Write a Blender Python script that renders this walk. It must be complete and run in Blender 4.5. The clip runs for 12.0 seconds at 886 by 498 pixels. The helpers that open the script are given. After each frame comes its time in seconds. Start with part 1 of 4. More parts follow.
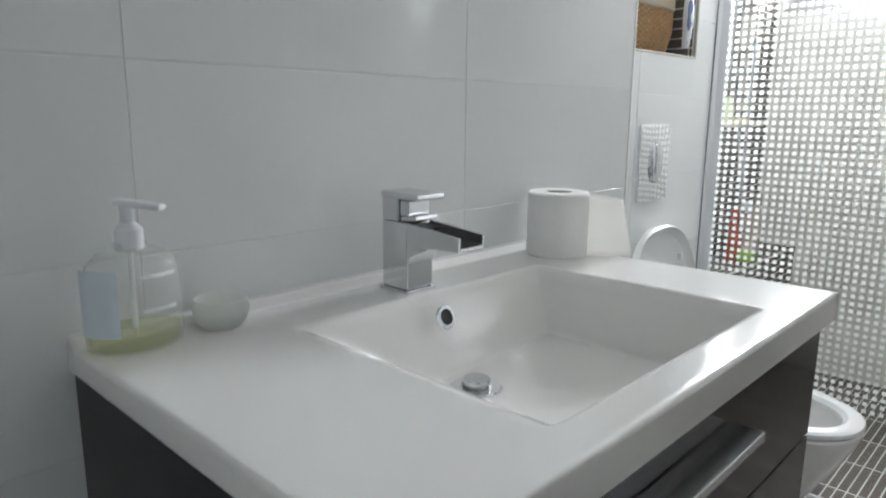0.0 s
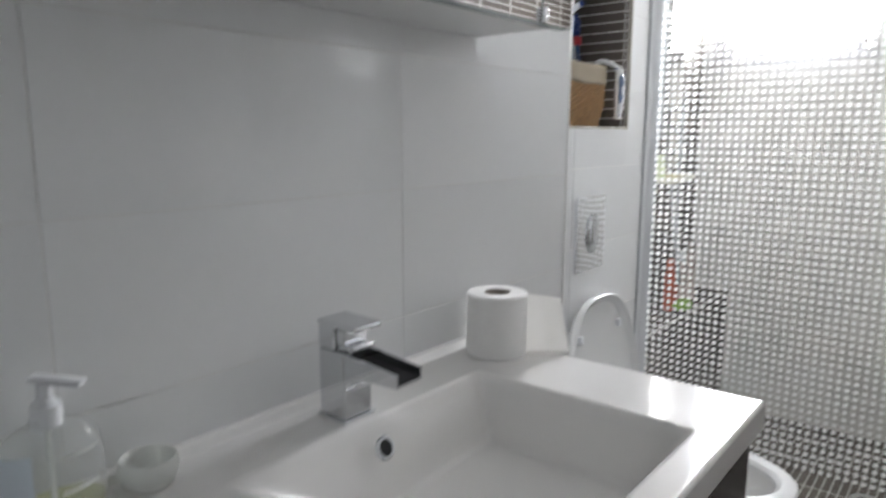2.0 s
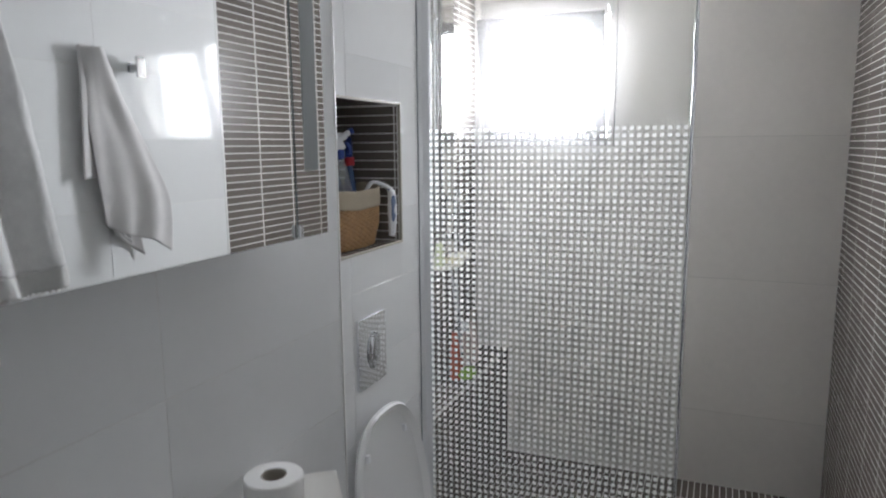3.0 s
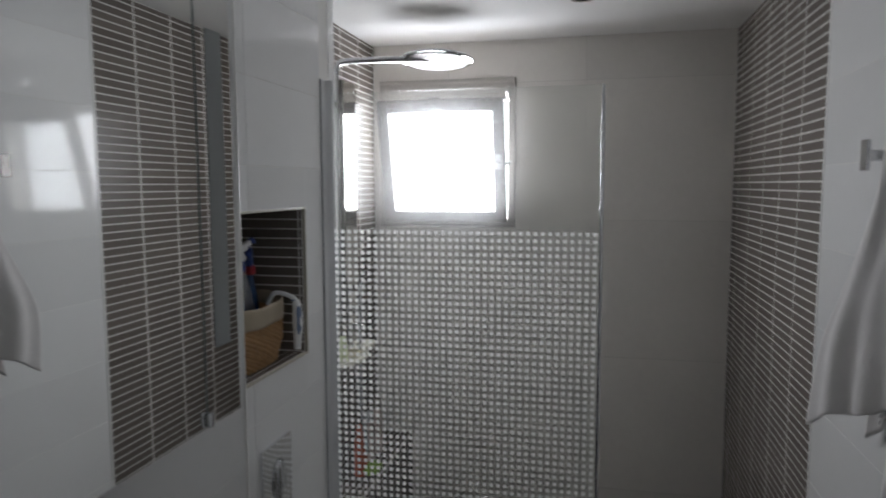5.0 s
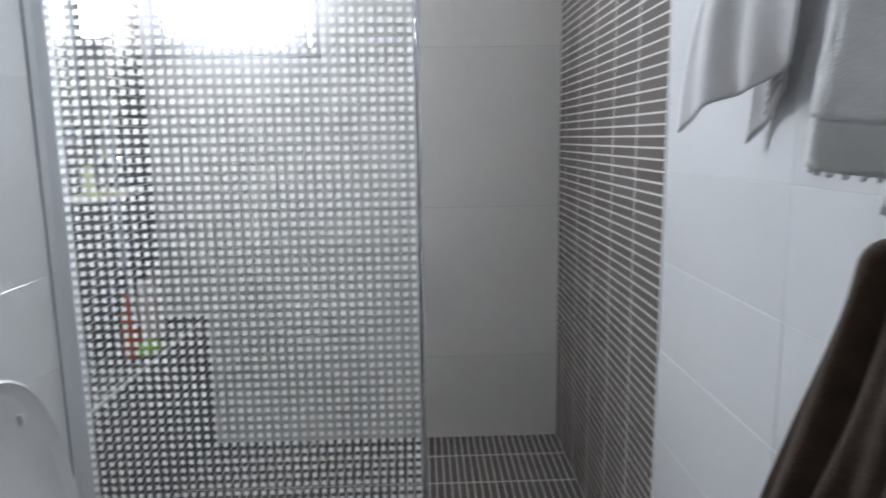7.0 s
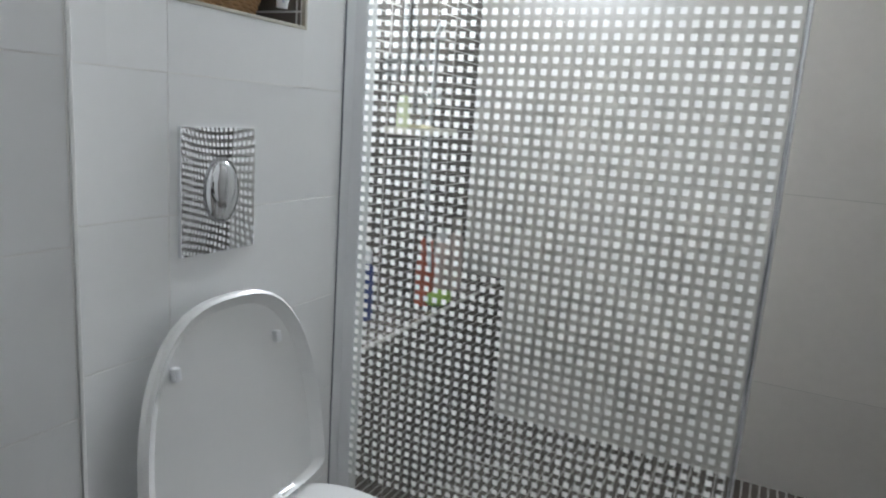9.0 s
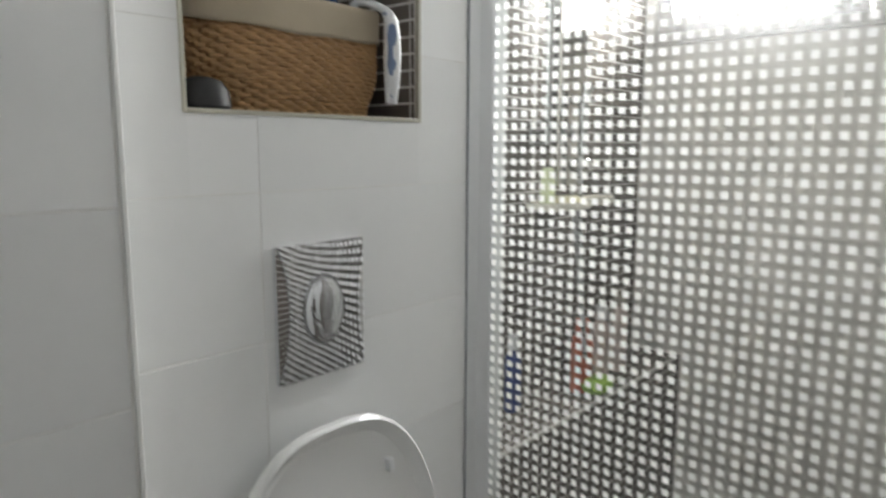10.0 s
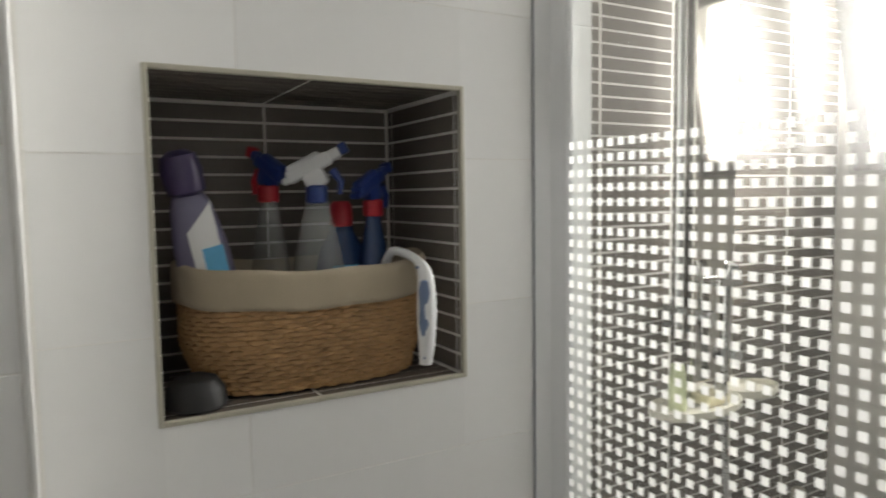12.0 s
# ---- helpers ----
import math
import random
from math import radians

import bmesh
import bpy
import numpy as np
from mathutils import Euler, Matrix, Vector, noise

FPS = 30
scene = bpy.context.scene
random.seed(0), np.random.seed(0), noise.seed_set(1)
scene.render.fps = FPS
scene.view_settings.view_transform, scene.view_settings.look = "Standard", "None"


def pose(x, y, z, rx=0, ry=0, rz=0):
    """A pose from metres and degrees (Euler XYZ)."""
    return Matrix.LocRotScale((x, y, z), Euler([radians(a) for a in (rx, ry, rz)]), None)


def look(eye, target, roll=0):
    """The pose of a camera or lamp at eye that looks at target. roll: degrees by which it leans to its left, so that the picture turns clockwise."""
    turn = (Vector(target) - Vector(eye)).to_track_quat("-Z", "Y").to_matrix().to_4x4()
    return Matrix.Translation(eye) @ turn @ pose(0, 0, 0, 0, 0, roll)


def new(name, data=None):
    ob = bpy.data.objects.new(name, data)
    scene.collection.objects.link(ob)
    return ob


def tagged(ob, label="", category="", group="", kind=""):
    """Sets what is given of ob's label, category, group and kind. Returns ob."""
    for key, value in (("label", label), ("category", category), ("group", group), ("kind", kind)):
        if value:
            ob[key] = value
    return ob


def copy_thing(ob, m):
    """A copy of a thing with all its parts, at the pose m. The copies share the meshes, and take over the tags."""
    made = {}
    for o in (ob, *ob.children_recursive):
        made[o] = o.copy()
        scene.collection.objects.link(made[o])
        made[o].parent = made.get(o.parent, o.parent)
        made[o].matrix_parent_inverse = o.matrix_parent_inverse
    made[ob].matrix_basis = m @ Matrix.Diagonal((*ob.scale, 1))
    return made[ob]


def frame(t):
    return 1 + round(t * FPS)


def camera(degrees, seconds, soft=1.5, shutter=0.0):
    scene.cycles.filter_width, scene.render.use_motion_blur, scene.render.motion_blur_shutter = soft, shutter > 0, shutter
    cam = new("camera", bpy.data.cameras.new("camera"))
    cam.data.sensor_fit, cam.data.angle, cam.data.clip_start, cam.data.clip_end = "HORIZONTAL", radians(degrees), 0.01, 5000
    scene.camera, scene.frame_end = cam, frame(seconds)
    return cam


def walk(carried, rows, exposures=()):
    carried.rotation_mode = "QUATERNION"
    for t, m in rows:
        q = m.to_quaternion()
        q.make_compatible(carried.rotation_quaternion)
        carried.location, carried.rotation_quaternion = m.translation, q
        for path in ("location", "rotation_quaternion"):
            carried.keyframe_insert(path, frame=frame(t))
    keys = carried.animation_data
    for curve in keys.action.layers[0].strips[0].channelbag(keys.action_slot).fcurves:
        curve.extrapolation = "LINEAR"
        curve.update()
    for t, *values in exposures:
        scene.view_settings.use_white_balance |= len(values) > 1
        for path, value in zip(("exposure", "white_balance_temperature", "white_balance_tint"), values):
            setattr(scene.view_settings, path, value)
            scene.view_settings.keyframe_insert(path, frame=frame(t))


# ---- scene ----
PATH = [
    (0, (0.716, -0.156, 1.082), (-0.64, 1.26, 0.687), 0.5),
    (0.5, (0.71, -0.157, 1.047), (-0.667, 1.215, 0.578), 1.7),
    (1, (0.706, -0.156, 1.051), (-0.686, 1.19, 0.553), 1.7),
    (1.5, (0.708, -0.152, 1.103), (-0.714, 1.184, 0.668), 1.1),
    (2, (0.706, -0.127, 1.218), (-0.539, 1.403, 0.881), 0.1),
    (2.5, (0.719, -0.111, 1.372), (-0.325, 1.571, 1.084), 0.2),
    (3, (0.769, -0.103, 1.517), (0.014, 1.723, 1.211), -0.5),
    (3.2, (0.708, -0.076, 1.537), (-0.045, 1.758, 1.275), -0.9),
    (4.8, (0.68, -0.041, 1.715), (0.166, 1.883, 1.531), 0.2),
    (5, (0.673, -0.023, 1.697), (0.233, 1.919, 1.507), -0.2),
    (5.5, (0.666, 0.046, 1.573), (0.559, 2.035, 1.393), 0.0),
    (6, (0.682, 0.107, 1.455), (0.789, 2.095, 1.263), -0.6),
    (6.5, (0.682, 0.242, 1.301), (0.875, 2.207, 0.981), -1.4),
    (7, (0.695, 0.372, 1.208), (0.755, 2.344, 0.881), -0.8),
    (7.4, (0.680, 0.455, 1.138), (0.391, 2.413, 0.853), 2.6),
    (7.7, (0.677, 0.504, 1.08), (0.249, 2.421, 0.703), 4.6),
    (9.5, (0.682, 0.776, 1.132), (-0.377, 2.437, 0.783), 1.8),
    (10, (0.663, 0.88, 1.193), (-0.651, 2.358, 0.894), 0.2),
    (10.5, (0.657, 0.945, 1.296), (-0.919, 2.158, 1.088), 0.4),
    (11, (0.664, 1.033, 1.4), (-1.03, 2.085, 1.25), -0.7),
    (11.6, (0.661, 1.117, 1.469), (-1.095, 2.064, 1.325), 0.5),
    (12, (0.701, 1.196, 1.49), (-1.037, 2.174, 1.331), -0.9),
]
cam = camera(66.9, 12.0, soft=1.8, shutter=0.4)
EXPOSURES = [(0, 1.15, 6350, 10), (0.5, 1.05, 6450, 14), (1.0, 1.05, 6500, 14), (1.5, 1.12, 6600, 14), (2.0, 0.9, 6450, 14), (2.5, 0.6, 6350, 14), (3.0, 0.3, 6350, 14), (4.8, -0.95, 6450, 14), (5.5, -0.9, 6400, 13), (6.0, -0.6, 6200, 13), (6.5, 0.15, 6050, 13), (7.0, 0.5, 6000, 13), (7.5, 0.47, 6050, 13), (9.5, 0.60, 6450, 10), (11.0, 0.18, 7200, 11), (12.0, 0.16, 7200, 11)]
walk(cam, [(t, look(e, g, r)) for t, e, g, r in PATH], EXPOSURES)

# ---- plan, in metres ----
W = 1.227          # right wall
XT = -0.100        # wall over the toilet
XS = -0.325        # left wall of the shower
YC = 1.158         # end of the basin wall
YM = 1.827         # where the mosaic begins
YE = 2.957         # end wall
YB = -1.05         # wall behind
H = 2.325          # ceiling
YG = 1.860         # shower screen
ROW, ROW0 = 0.203, 0.119    # courses of the white tiles
MZ, ML = 0.0262, 0.2045     # pitch and length of the mosaic sticks

# ---- world and lights ----
world = bpy.data.worlds.new("sky")
scene.world = world
world.use_nodes = True
wn = world.node_tree
sky = wn.nodes.new("ShaderNodeTexSky")
sky.sky_type, sky.sun_disc = "NISHITA", False
sky.sun_elevation, sky.sun_rotation = radians(48), radians(25)
wn.links.new(sky.outputs[0], wn.nodes["Background"].inputs[0])
wn.nodes["Background"].inputs[1].default_value = 0.12


def area(name, m, sx, sy, power, colour):
    data = bpy.data.lights.new(name, "AREA")
    data.shape, data.size, data.size_y, data.energy, data.color = "RECTANGLE", sx, sy, power, colour
    data.spread = radians(178)
    ob = new(name, data)
    ob.matrix_world = m
    return ob


area("window_daylight", look((0.017, 3.16, 1.85), (0.95, 0.2, 1.35)), 0.56, 0.60, 44.0, (0.94, 0.985, 1.03))

# ---- materials ----


def mat(name, colour, rough=0.5, metal=0.0, vary=0.06, scale=6.0, fine=90.0, bump=0.0, bump_scale=120.0,
        piece=0.0, island=0.0, coat=0.0, rough_vary=0.05, sheen=0.0, transmission=0.0, stretch=None, spec=0.5):
    """A surface with broad and fine variation of its colour, gloss and relief."""
    m = bpy.data.materials.new(name)
    m.use_nodes = True
    nt = m.node_tree
    p = nt.nodes["Principled BSDF"]
    co = nt.nodes.new("ShaderNodeTexCoord")
    mp = nt.nodes.new("ShaderNodeMapping")
    if stretch:
        mp.inputs["Scale"].default_value = stretch
    nt.links.new(co.outputs["Object"], mp.inputs["Vector"])
    big, small = nt.nodes.new("ShaderNodeTexNoise"), nt.nodes.new("ShaderNodeTexNoise")
    big.inputs["Scale"].default_value, big.inputs["Detail"].default_value = scale, 4
    small.inputs["Scale"].default_value, small.inputs["Detail"].default_value = fine, 3
    add = nt.nodes.new("ShaderNodeMath")
    add.operation = "MULTIPLY_ADD"
    nt.links.new(mp.outputs[0], big.inputs["Vector"])
    nt.links.new(mp.outputs[0], small.inputs["Vector"])
    nt.links.new(small.outputs["Fac"], add.inputs[0])
    add.inputs[1].default_value = 0.5
    nt.links.new(big.outputs["Fac"], add.inputs[2])
    last = add.outputs[0]
    if piece or island:
        src = nt.nodes.new("ShaderNodeObjectInfo") if piece else nt.nodes.new("ShaderNodeNewGeometry")
        mul = nt.nodes.new("ShaderNodeMath")
        mul.operation = "MULTIPLY_ADD"
        nt.links.new(src.outputs["Random" if piece else "Random Per Island"], mul.inputs[0])
        mul.inputs[1].default_value = (piece or island) / max(vary, 1e-3)
        nt.links.new(last, mul.inputs[2])
        last = mul.outputs[0]
    ramp = nt.nodes.new("ShaderNodeMapRange")
    ramp.inputs["From Min"].default_value, ramp.inputs["From Max"].default_value = 0.3, 1.2
    ramp.inputs["To Min"].default_value, ramp.inputs["To Max"].default_value = 1 - vary, 1 + vary
    ramp.clamp = False
    nt.links.new(last, ramp.inputs["Value"])
    mix = nt.nodes.new("ShaderNodeVectorMath")
    mix.operation = "SCALE"
    mix.inputs[0].default_value = colour
    nt.links.new(ramp.outputs[0], mix.inputs["Scale"])
    nt.links.new(mix.outputs[0], p.inputs["Base Color"])
    rr = nt.nodes.new("ShaderNodeMapRange")
    rr.inputs["To Min"].default_value, rr.inputs["To Max"].default_value = max(0.0, rough - rough_vary), rough + rough_vary
    nt.links.new(big.outputs["Fac"], rr.inputs["Value"])
    nt.links.new(rr.outputs[0], p.inputs["Roughness"])
    p.inputs["Metallic"].default_value = metal
    p.inputs["Coat Weight"].default_value = coat
    p.inputs["Specular IOR Level"].default_value = spec
    p.inputs["Sheen Weight"].default_value = sheen
    p.inputs["Transmission Weight"].default_value = transmission
    if bump:
        bn, bp = nt.nodes.new("ShaderNodeTexNoise"), nt.nodes.new("ShaderNodeBump")
        bn.inputs["Scale"].default_value, bn.inputs["Detail"].default_value = bump_scale, 3
        bp.inputs["Strength"].default_value, bp.inputs["Distance"].default_value = 1.0, bump
        nt.links.new(mp.outputs[0], bn.inputs["Vector"])
        nt.links.new(bn.outputs["Fac"], bp.inputs["Height"])
        nt.links.new(bp.outputs[0], p.inputs["Normal"])
    return m


def glass_mat(name, colour=(1, 1, 1), gloss=0.02, haze=0.0, ior=1.45, haze_colour=(0.9, 0.9, 0.88), milky=False, forward=0.0):
    """Thin clear pane: lets light straight through, mirrors by Fresnel, with a thin film of dried water."""
    m = bpy.data.materials.new(name)
    m.use_nodes = True
    nt = m.node_tree
    nt.nodes.clear()
    out = nt.nodes.new("ShaderNodeOutputMaterial")
    tr, gl = nt.nodes.new("ShaderNodeBsdfTransparent"), nt.nodes.new("ShaderNodeBsdfGlossy")
    tr.inputs[0].default_value = (*colour, 1)
    gl.inputs["Roughness"].default_value = gloss
    lw, pw, fr = nt.nodes.new("ShaderNodeLayerWeight"), nt.nodes.new("ShaderNodeMath"), nt.nodes.new("ShaderNodeMapRange")
    lw.inputs["Blend"].default_value = 0.5
    pw.operation = "POWER"
    pw.inputs[1].default_value = 5.0
    fr.inputs["To Min"].default_value, fr.inputs["To Max"].default_value = ((ior - 1) / (ior + 1)) ** 2, 0.9
    nt.links.new(lw.outputs["Facing"], pw.inputs[0])
    nt.links.new(pw.outputs[0], fr.inputs["Value"])
    a = nt.nodes.new("ShaderNodeMixShader")
    nt.links.new(fr.outputs[0], a.inputs[0])
    if haze:
        hz, no = nt.nodes.new("ShaderNodeBsdfDiffuse" if milky else "ShaderNodeBsdfTranslucent"), nt.nodes.new("ShaderNodeTexNoise")
        hz.inputs[0].default_value = (*haze_colour, 1)
        no.inputs["Scale"].default_value, no.inputs["Detail"].default_value = 5.0, 6
        mr = nt.nodes.new("ShaderNodeMapRange")
        mr.inputs["From Min"].default_value, mr.inputs["From Max"].default_value = 0.25, 0.75
        mr.inputs["To Min"].default_value, mr.inputs["To Max"].default_value = haze * 0.5, haze * 1.5
        co = nt.nodes.new("ShaderNodeTexCoord")
        nt.links.new(co.outputs["Object"], no.inputs["Vector"])
        nt.links.new(no.outputs["Fac"], mr.inputs[0])
        b = nt.nodes.new("ShaderNodeMixShader")
        nt.links.new(mr.outputs[0], b.inputs[0])
        nt.links.new(tr.outputs[0], b.inputs[1])
        if forward:
            rf, both = nt.nodes.new("ShaderNodeBsdfRefraction"), nt.nodes.new("ShaderNodeMixShader")
            rf.inputs["IOR"].default_value, rf.inputs["Roughness"].default_value = 1.15, 0.75
            both.inputs[0].default_value = forward
            nt.links.new(hz.outputs[0], both.inputs[1])
            nt.links.new(rf.outputs[0], both.inputs[2])
            nt.links.new(both.outputs[0], b.inputs[2])
        else:
            nt.links.new(hz.outputs[0], b.inputs[2])
        nt.links.new(b.outputs[0], a.inputs[1])
    else:
        nt.links.new(tr.outputs[0], a.inputs[1])
    nt.links.new(gl.outputs[0], a.inputs[2])
    nt.links.new(a.outputs[0], out.inputs[0])
    return m


def film_mat(name, colour, amount):
    """Printed white film: part diffuse, part translucent."""
    m = bpy.data.materials.new(name)
    m.use_nodes = True
    nt = m.node_tree
    nt.nodes.clear()
    out = nt.nodes.new("ShaderNodeOutputMaterial")
    d, tl, mx = nt.nodes.new("ShaderNodeBsdfDiffuse"), nt.nodes.new("ShaderNodeBsdfTranslucent"), nt.nodes.new("ShaderNodeMixShader")
    d.inputs[0].default_value = tl.inputs[0].default_value = (*colour, 1)
    mx.inputs[0].default_value = amount
    nt.links.new(d.outputs[0], mx.inputs[1])
    nt.links.new(tl.outputs[0], mx.inputs[2])
    nt.links.new(mx.outputs[0], out.inputs[0])
    return m


M_TILE = mat("white_glazed_tile", (0.82, 0.825, 0.82), 0.075, vary=0.025, scale=3.0, fine=40, bump=0.0004, bump_scale=9, piece=0.03, rough_vary=0.025)
M_GROUT = mat("pale_grout", (0.82, 0.81, 0.78), 0.85, vary=0.05, scale=9, fine=200, bump=0.0005, bump_scale=300)
M_MOS = mat("brown_grey_mosaic", (0.156, 0.136, 0.121), 0.25, spec=0.13, vary=0.16, scale=14, fine=150, bump=0.0003, bump_scale=60, piece=0.10, rough_vary=0.06)
M_MOSJ = mat("brown_grey_mosaic_field", (0.156, 0.136, 0.121), 0.25, spec=0.13, vary=0.16, scale=14, fine=150, bump=0.0003, bump_scale=60, island=0.10, rough_vary=0.06)
M_MGROUT = mat("light_mosaic_grout", (0.76, 0.735, 0.70), 0.85, vary=0.10, scale=12, fine=220, bump=0.0004, bump_scale=300)
M_STONE = mat("warm_grey_porcelain", (0.76, 0.73, 0.69), 0.34, vary=0.07, scale=2.5, fine=30, bump=0.0004, bump_scale=70, piece=0.03, rough_vary=0.06)
M_SGROUT = mat("grey_grout", (0.62, 0.60, 0.56), 0.8, vary=0.08, scale=9, fine=200)
M_PAINT = mat("white_ceiling_paint", (0.86, 0.855, 0.84), 0.75, vary=0.02, scale=2, fine=60, bump=0.0003, bump_scale=250)
M_TRIM = mat("white_pvc_trim", (0.88, 0.88, 0.86), 0.3, vary=0.03, scale=12)
M_NTRIM = mat("cream_niche_trim", (0.46, 0.44, 0.36), 0.4, vary=0.08, scale=14, fine=120)
M_CHROME = mat("chrome", (0.66, 0.67, 0.685), 0.07, metal=1.0, vary=0.03, scale=20, rough_vary=0.03)
M_BRIGHT = mat("bright_polished_chrome", (0.82, 0.83, 0.85), 0.03, metal=1.0, vary=0.03, scale=20, rough_vary=0.015)
M_PROFILE = mat("satin_silver_anodised", (0.72, 0.73, 0.74), 0.42, metal=0.0, vary=0.03, scale=4)
M_HANDLE = mat("satin_handle_metal", (0.56, 0.57, 0.58), 0.24, metal=1.0, vary=0.06, scale=14)
M_STEEL = mat("brushed_aluminium", (0.62, 0.63, 0.64), 0.28, metal=1.0, vary=0.05, scale=20, stretch=(1, 1, 8))
M_CERAMIC = mat("white_glazed_ceramic", (0.83, 0.82, 0.80), 0.10, vary=0.012, scale=3, fine=30, coat=0.4, rough_vary=0.03)
M_SEAT = mat("white_seat_plastic", (0.80, 0.80, 0.79), 0.22, vary=0.015, scale=4, fine=40)
M_BASIN = mat("cream_white_cast_marble", (0.88, 0.862, 0.832), 0.12, vary=0.012, scale=3, fine=30, coat=0.3, rough_vary=0.03)
M_DARK = mat("dark_glossy_lacquer", (0.014, 0.0135, 0.015), 0.12, vary=0.12, scale=5, fine=80, rough_vary=0.03, spec=0.22)
M_MIRROR = mat("mirror_silver", (0.90, 0.91, 0.90), 0.008, metal=1.0, vary=0.004, rough_vary=0.003)
M_FROST = mat("sandblasted_mirror", (0.42, 0.45, 0.45), 0.45, metal=0.0, vary=0.03, scale=8, fine=300)
M_EDGE = mat("mirror_edge", (0.35, 0.40, 0.39), 0.2, vary=0.05)
M_WHITEBOX = mat("white_cabinet_board", (0.72, 0.72, 0.71), 0.35, vary=0.03)
M_GLASS = glass_mat("screen_glass", (0.965, 0.975, 0.965), 0.02, 0.05, forward=0.75)
M_CLEAR2 = glass_mat("cloudy_clear_plastic", (0.93, 0.95, 0.95), 0.06, 0.17, ior=1.5, haze_colour=(0.72, 0.74, 0.74), milky=True)
M_LIQUID = glass_mat("yellow_green_soap", (0.97, 0.98, 0.80), 0.05, 0.20, ior=1.1, haze_colour=(0.90, 0.92, 0.66), milky=True)
M_PANEL = mat("satin_mirror_steel", (0.60, 0.58, 0.55), 0.07, metal=1.0, vary=0.04, scale=5, rough_vary=0.03)
M_PANE = glass_mat("window_glass", (0.97, 0.98, 0.98), 0.02)
M_CLEAR = glass_mat("clear_plastic", (0.99, 0.995, 0.992), 0.08, 0.14, ior=1.3, haze_colour=(0.92, 0.94, 0.94), milky=True)
M_FILM = film_mat("white_printed_squares", (0.88, 0.88, 0.86), 0.42)
M_FRAME = mat("bronze_grey_aluminium_frame", (0.19, 0.175, 0.165), 0.35, metal=0.2, vary=0.08, scale=10, fine=200)
M_SILL = mat("pale_window_frame", (0.46, 0.44, 0.41), 0.4, vary=0.06, scale=10)
M_PAPER = mat("soft_white_paper", (0.90, 0.89, 0.865), 0.95, vary=0.03, scale=30, fine=300, bump=0.0006, bump_scale=260)
M_CORE = mat("grey_cardboard", (0.40, 0.36, 0.31), 0.9, vary=0.08, scale=30)
M_TERRY = mat("white_terry", (0.88, 0.87, 0.86), 1.0, vary=0.12, scale=35, fine=420, bump=0.0013, bump_scale=300, sheen=0.4)
M_GREYTOWEL = mat("pale_grey_cotton", (0.72, 0.70, 0.69), 1.0, vary=0.06, scale=25, fine=380, bump=0.0008, bump_scale=420, sheen=0.25)
M_HEM = mat("smooth_white_hem", (0.76, 0.75, 0.73), 0.9, vary=0.05, scale=60, fine=420, bump=0.001, bump_scale=300)
M_BROWN = mat("dark_brown_terry", (0.066, 0.040, 0.024), 1.0, vary=0.45, scale=26, fine=300, bump=0.0016, bump_scale=300, sheen=0.12)
M_STRIPE = mat("grey_stripe", (0.20, 0.19, 0.19), 0.95, vary=0.1)
M_WEAVE = mat("natural_seagrass", (0.47, 0.285, 0.135), 0.75, vary=0.28, scale=40, fine=260, bump=0.001, bump_scale=300, rough_vary=0.1)
M_LINEN = mat("beige_linen", (0.44, 0.375, 0.28), 0.95, vary=0.07, scale=25, fine=500, bump=0.0008, bump_scale=600)
M_WHITE = mat("white_plastic", (0.80, 0.81, 0.82), 0.3, vary=0.02)
M_CREAM = mat("cream_plastic", (0.78, 0.75, 0.66), 0.35, vary=0.04)
M_BLUE = mat("deep_blue_plastic", (0.02, 0.05, 0.23), 0.3, vary=0.06)
M_SKY = mat("bright_blue_label", (0.12, 0.46, 0.75), 0.4, vary=0.10, scale=15)
M_RED = mat("red_plastic", (0.50, 0.02, 0.035), 0.35, vary=0.06)
M_PURPLE = mat("violet_plastic", (0.055, 0.04, 0.11), 0.35, vary=0.08)
M_LILAC = mat("lilac_bottle_plastic", (0.20, 0.19, 0.30), 0.3, vary=0.08)
M_NAVY = mat("dark_blue_bottle", (0.025, 0.06, 0.16), 0.12, vary=0.1)
M_SLATE = mat("slate_blue_rubber", (0.16, 0.22, 0.36), 0.6, vary=0.06)
M_LABEL = mat("pale_blue_label", (0.76, 0.84, 0.90), 0.5, vary=0.03, scale=30)
M_FROSTED = film_mat("frosted_white_plastic", (0.93, 0.94, 0.91), 0.35)
M_TISSUE = film_mat("thin_tissue_paper", (0.93, 0.92, 0.895), 0.55)
M_ORANGE = mat("orange_red_bottle", (0.55, 0.10, 0.04), 0.3, vary=0.08)
M_GREEN = mat("lime_green_plastic", (0.30, 0.52, 0.06), 0.4, vary=0.08)
M_PEACH = mat("pale_pink_bottle", (0.72, 0.60, 0.55), 0.35, vary=0.05)
M_DOOR = mat("grey_green_door_paint", (0.30, 0.32, 0.29), 0.4, vary=0.04, scale=4, fine=60)
M_BAR = mat("grey_print", (0.25, 0.27, 0.30), 0.6, vary=0.05)
M_BLACK = mat("black_plastic", (0.012, 0.012, 0.013), 0.5, vary=0.1)

M_SKYGLOW = bpy.data.materials.new("bright_overcast_sky")
M_SKYGLOW.use_nodes = True
em = M_SKYGLOW.node_tree.nodes.new("ShaderNodeEmission")
em.inputs[0].default_value, em.inputs[1].default_value = (0.97, 0.99, 1.0, 1), 5.0
M_SKYGLOW.node_tree.links.new(em.outputs[0], M_SKYGLOW.node_tree.nodes["Material Output"].inputs[0])

# ---- building helpers ----


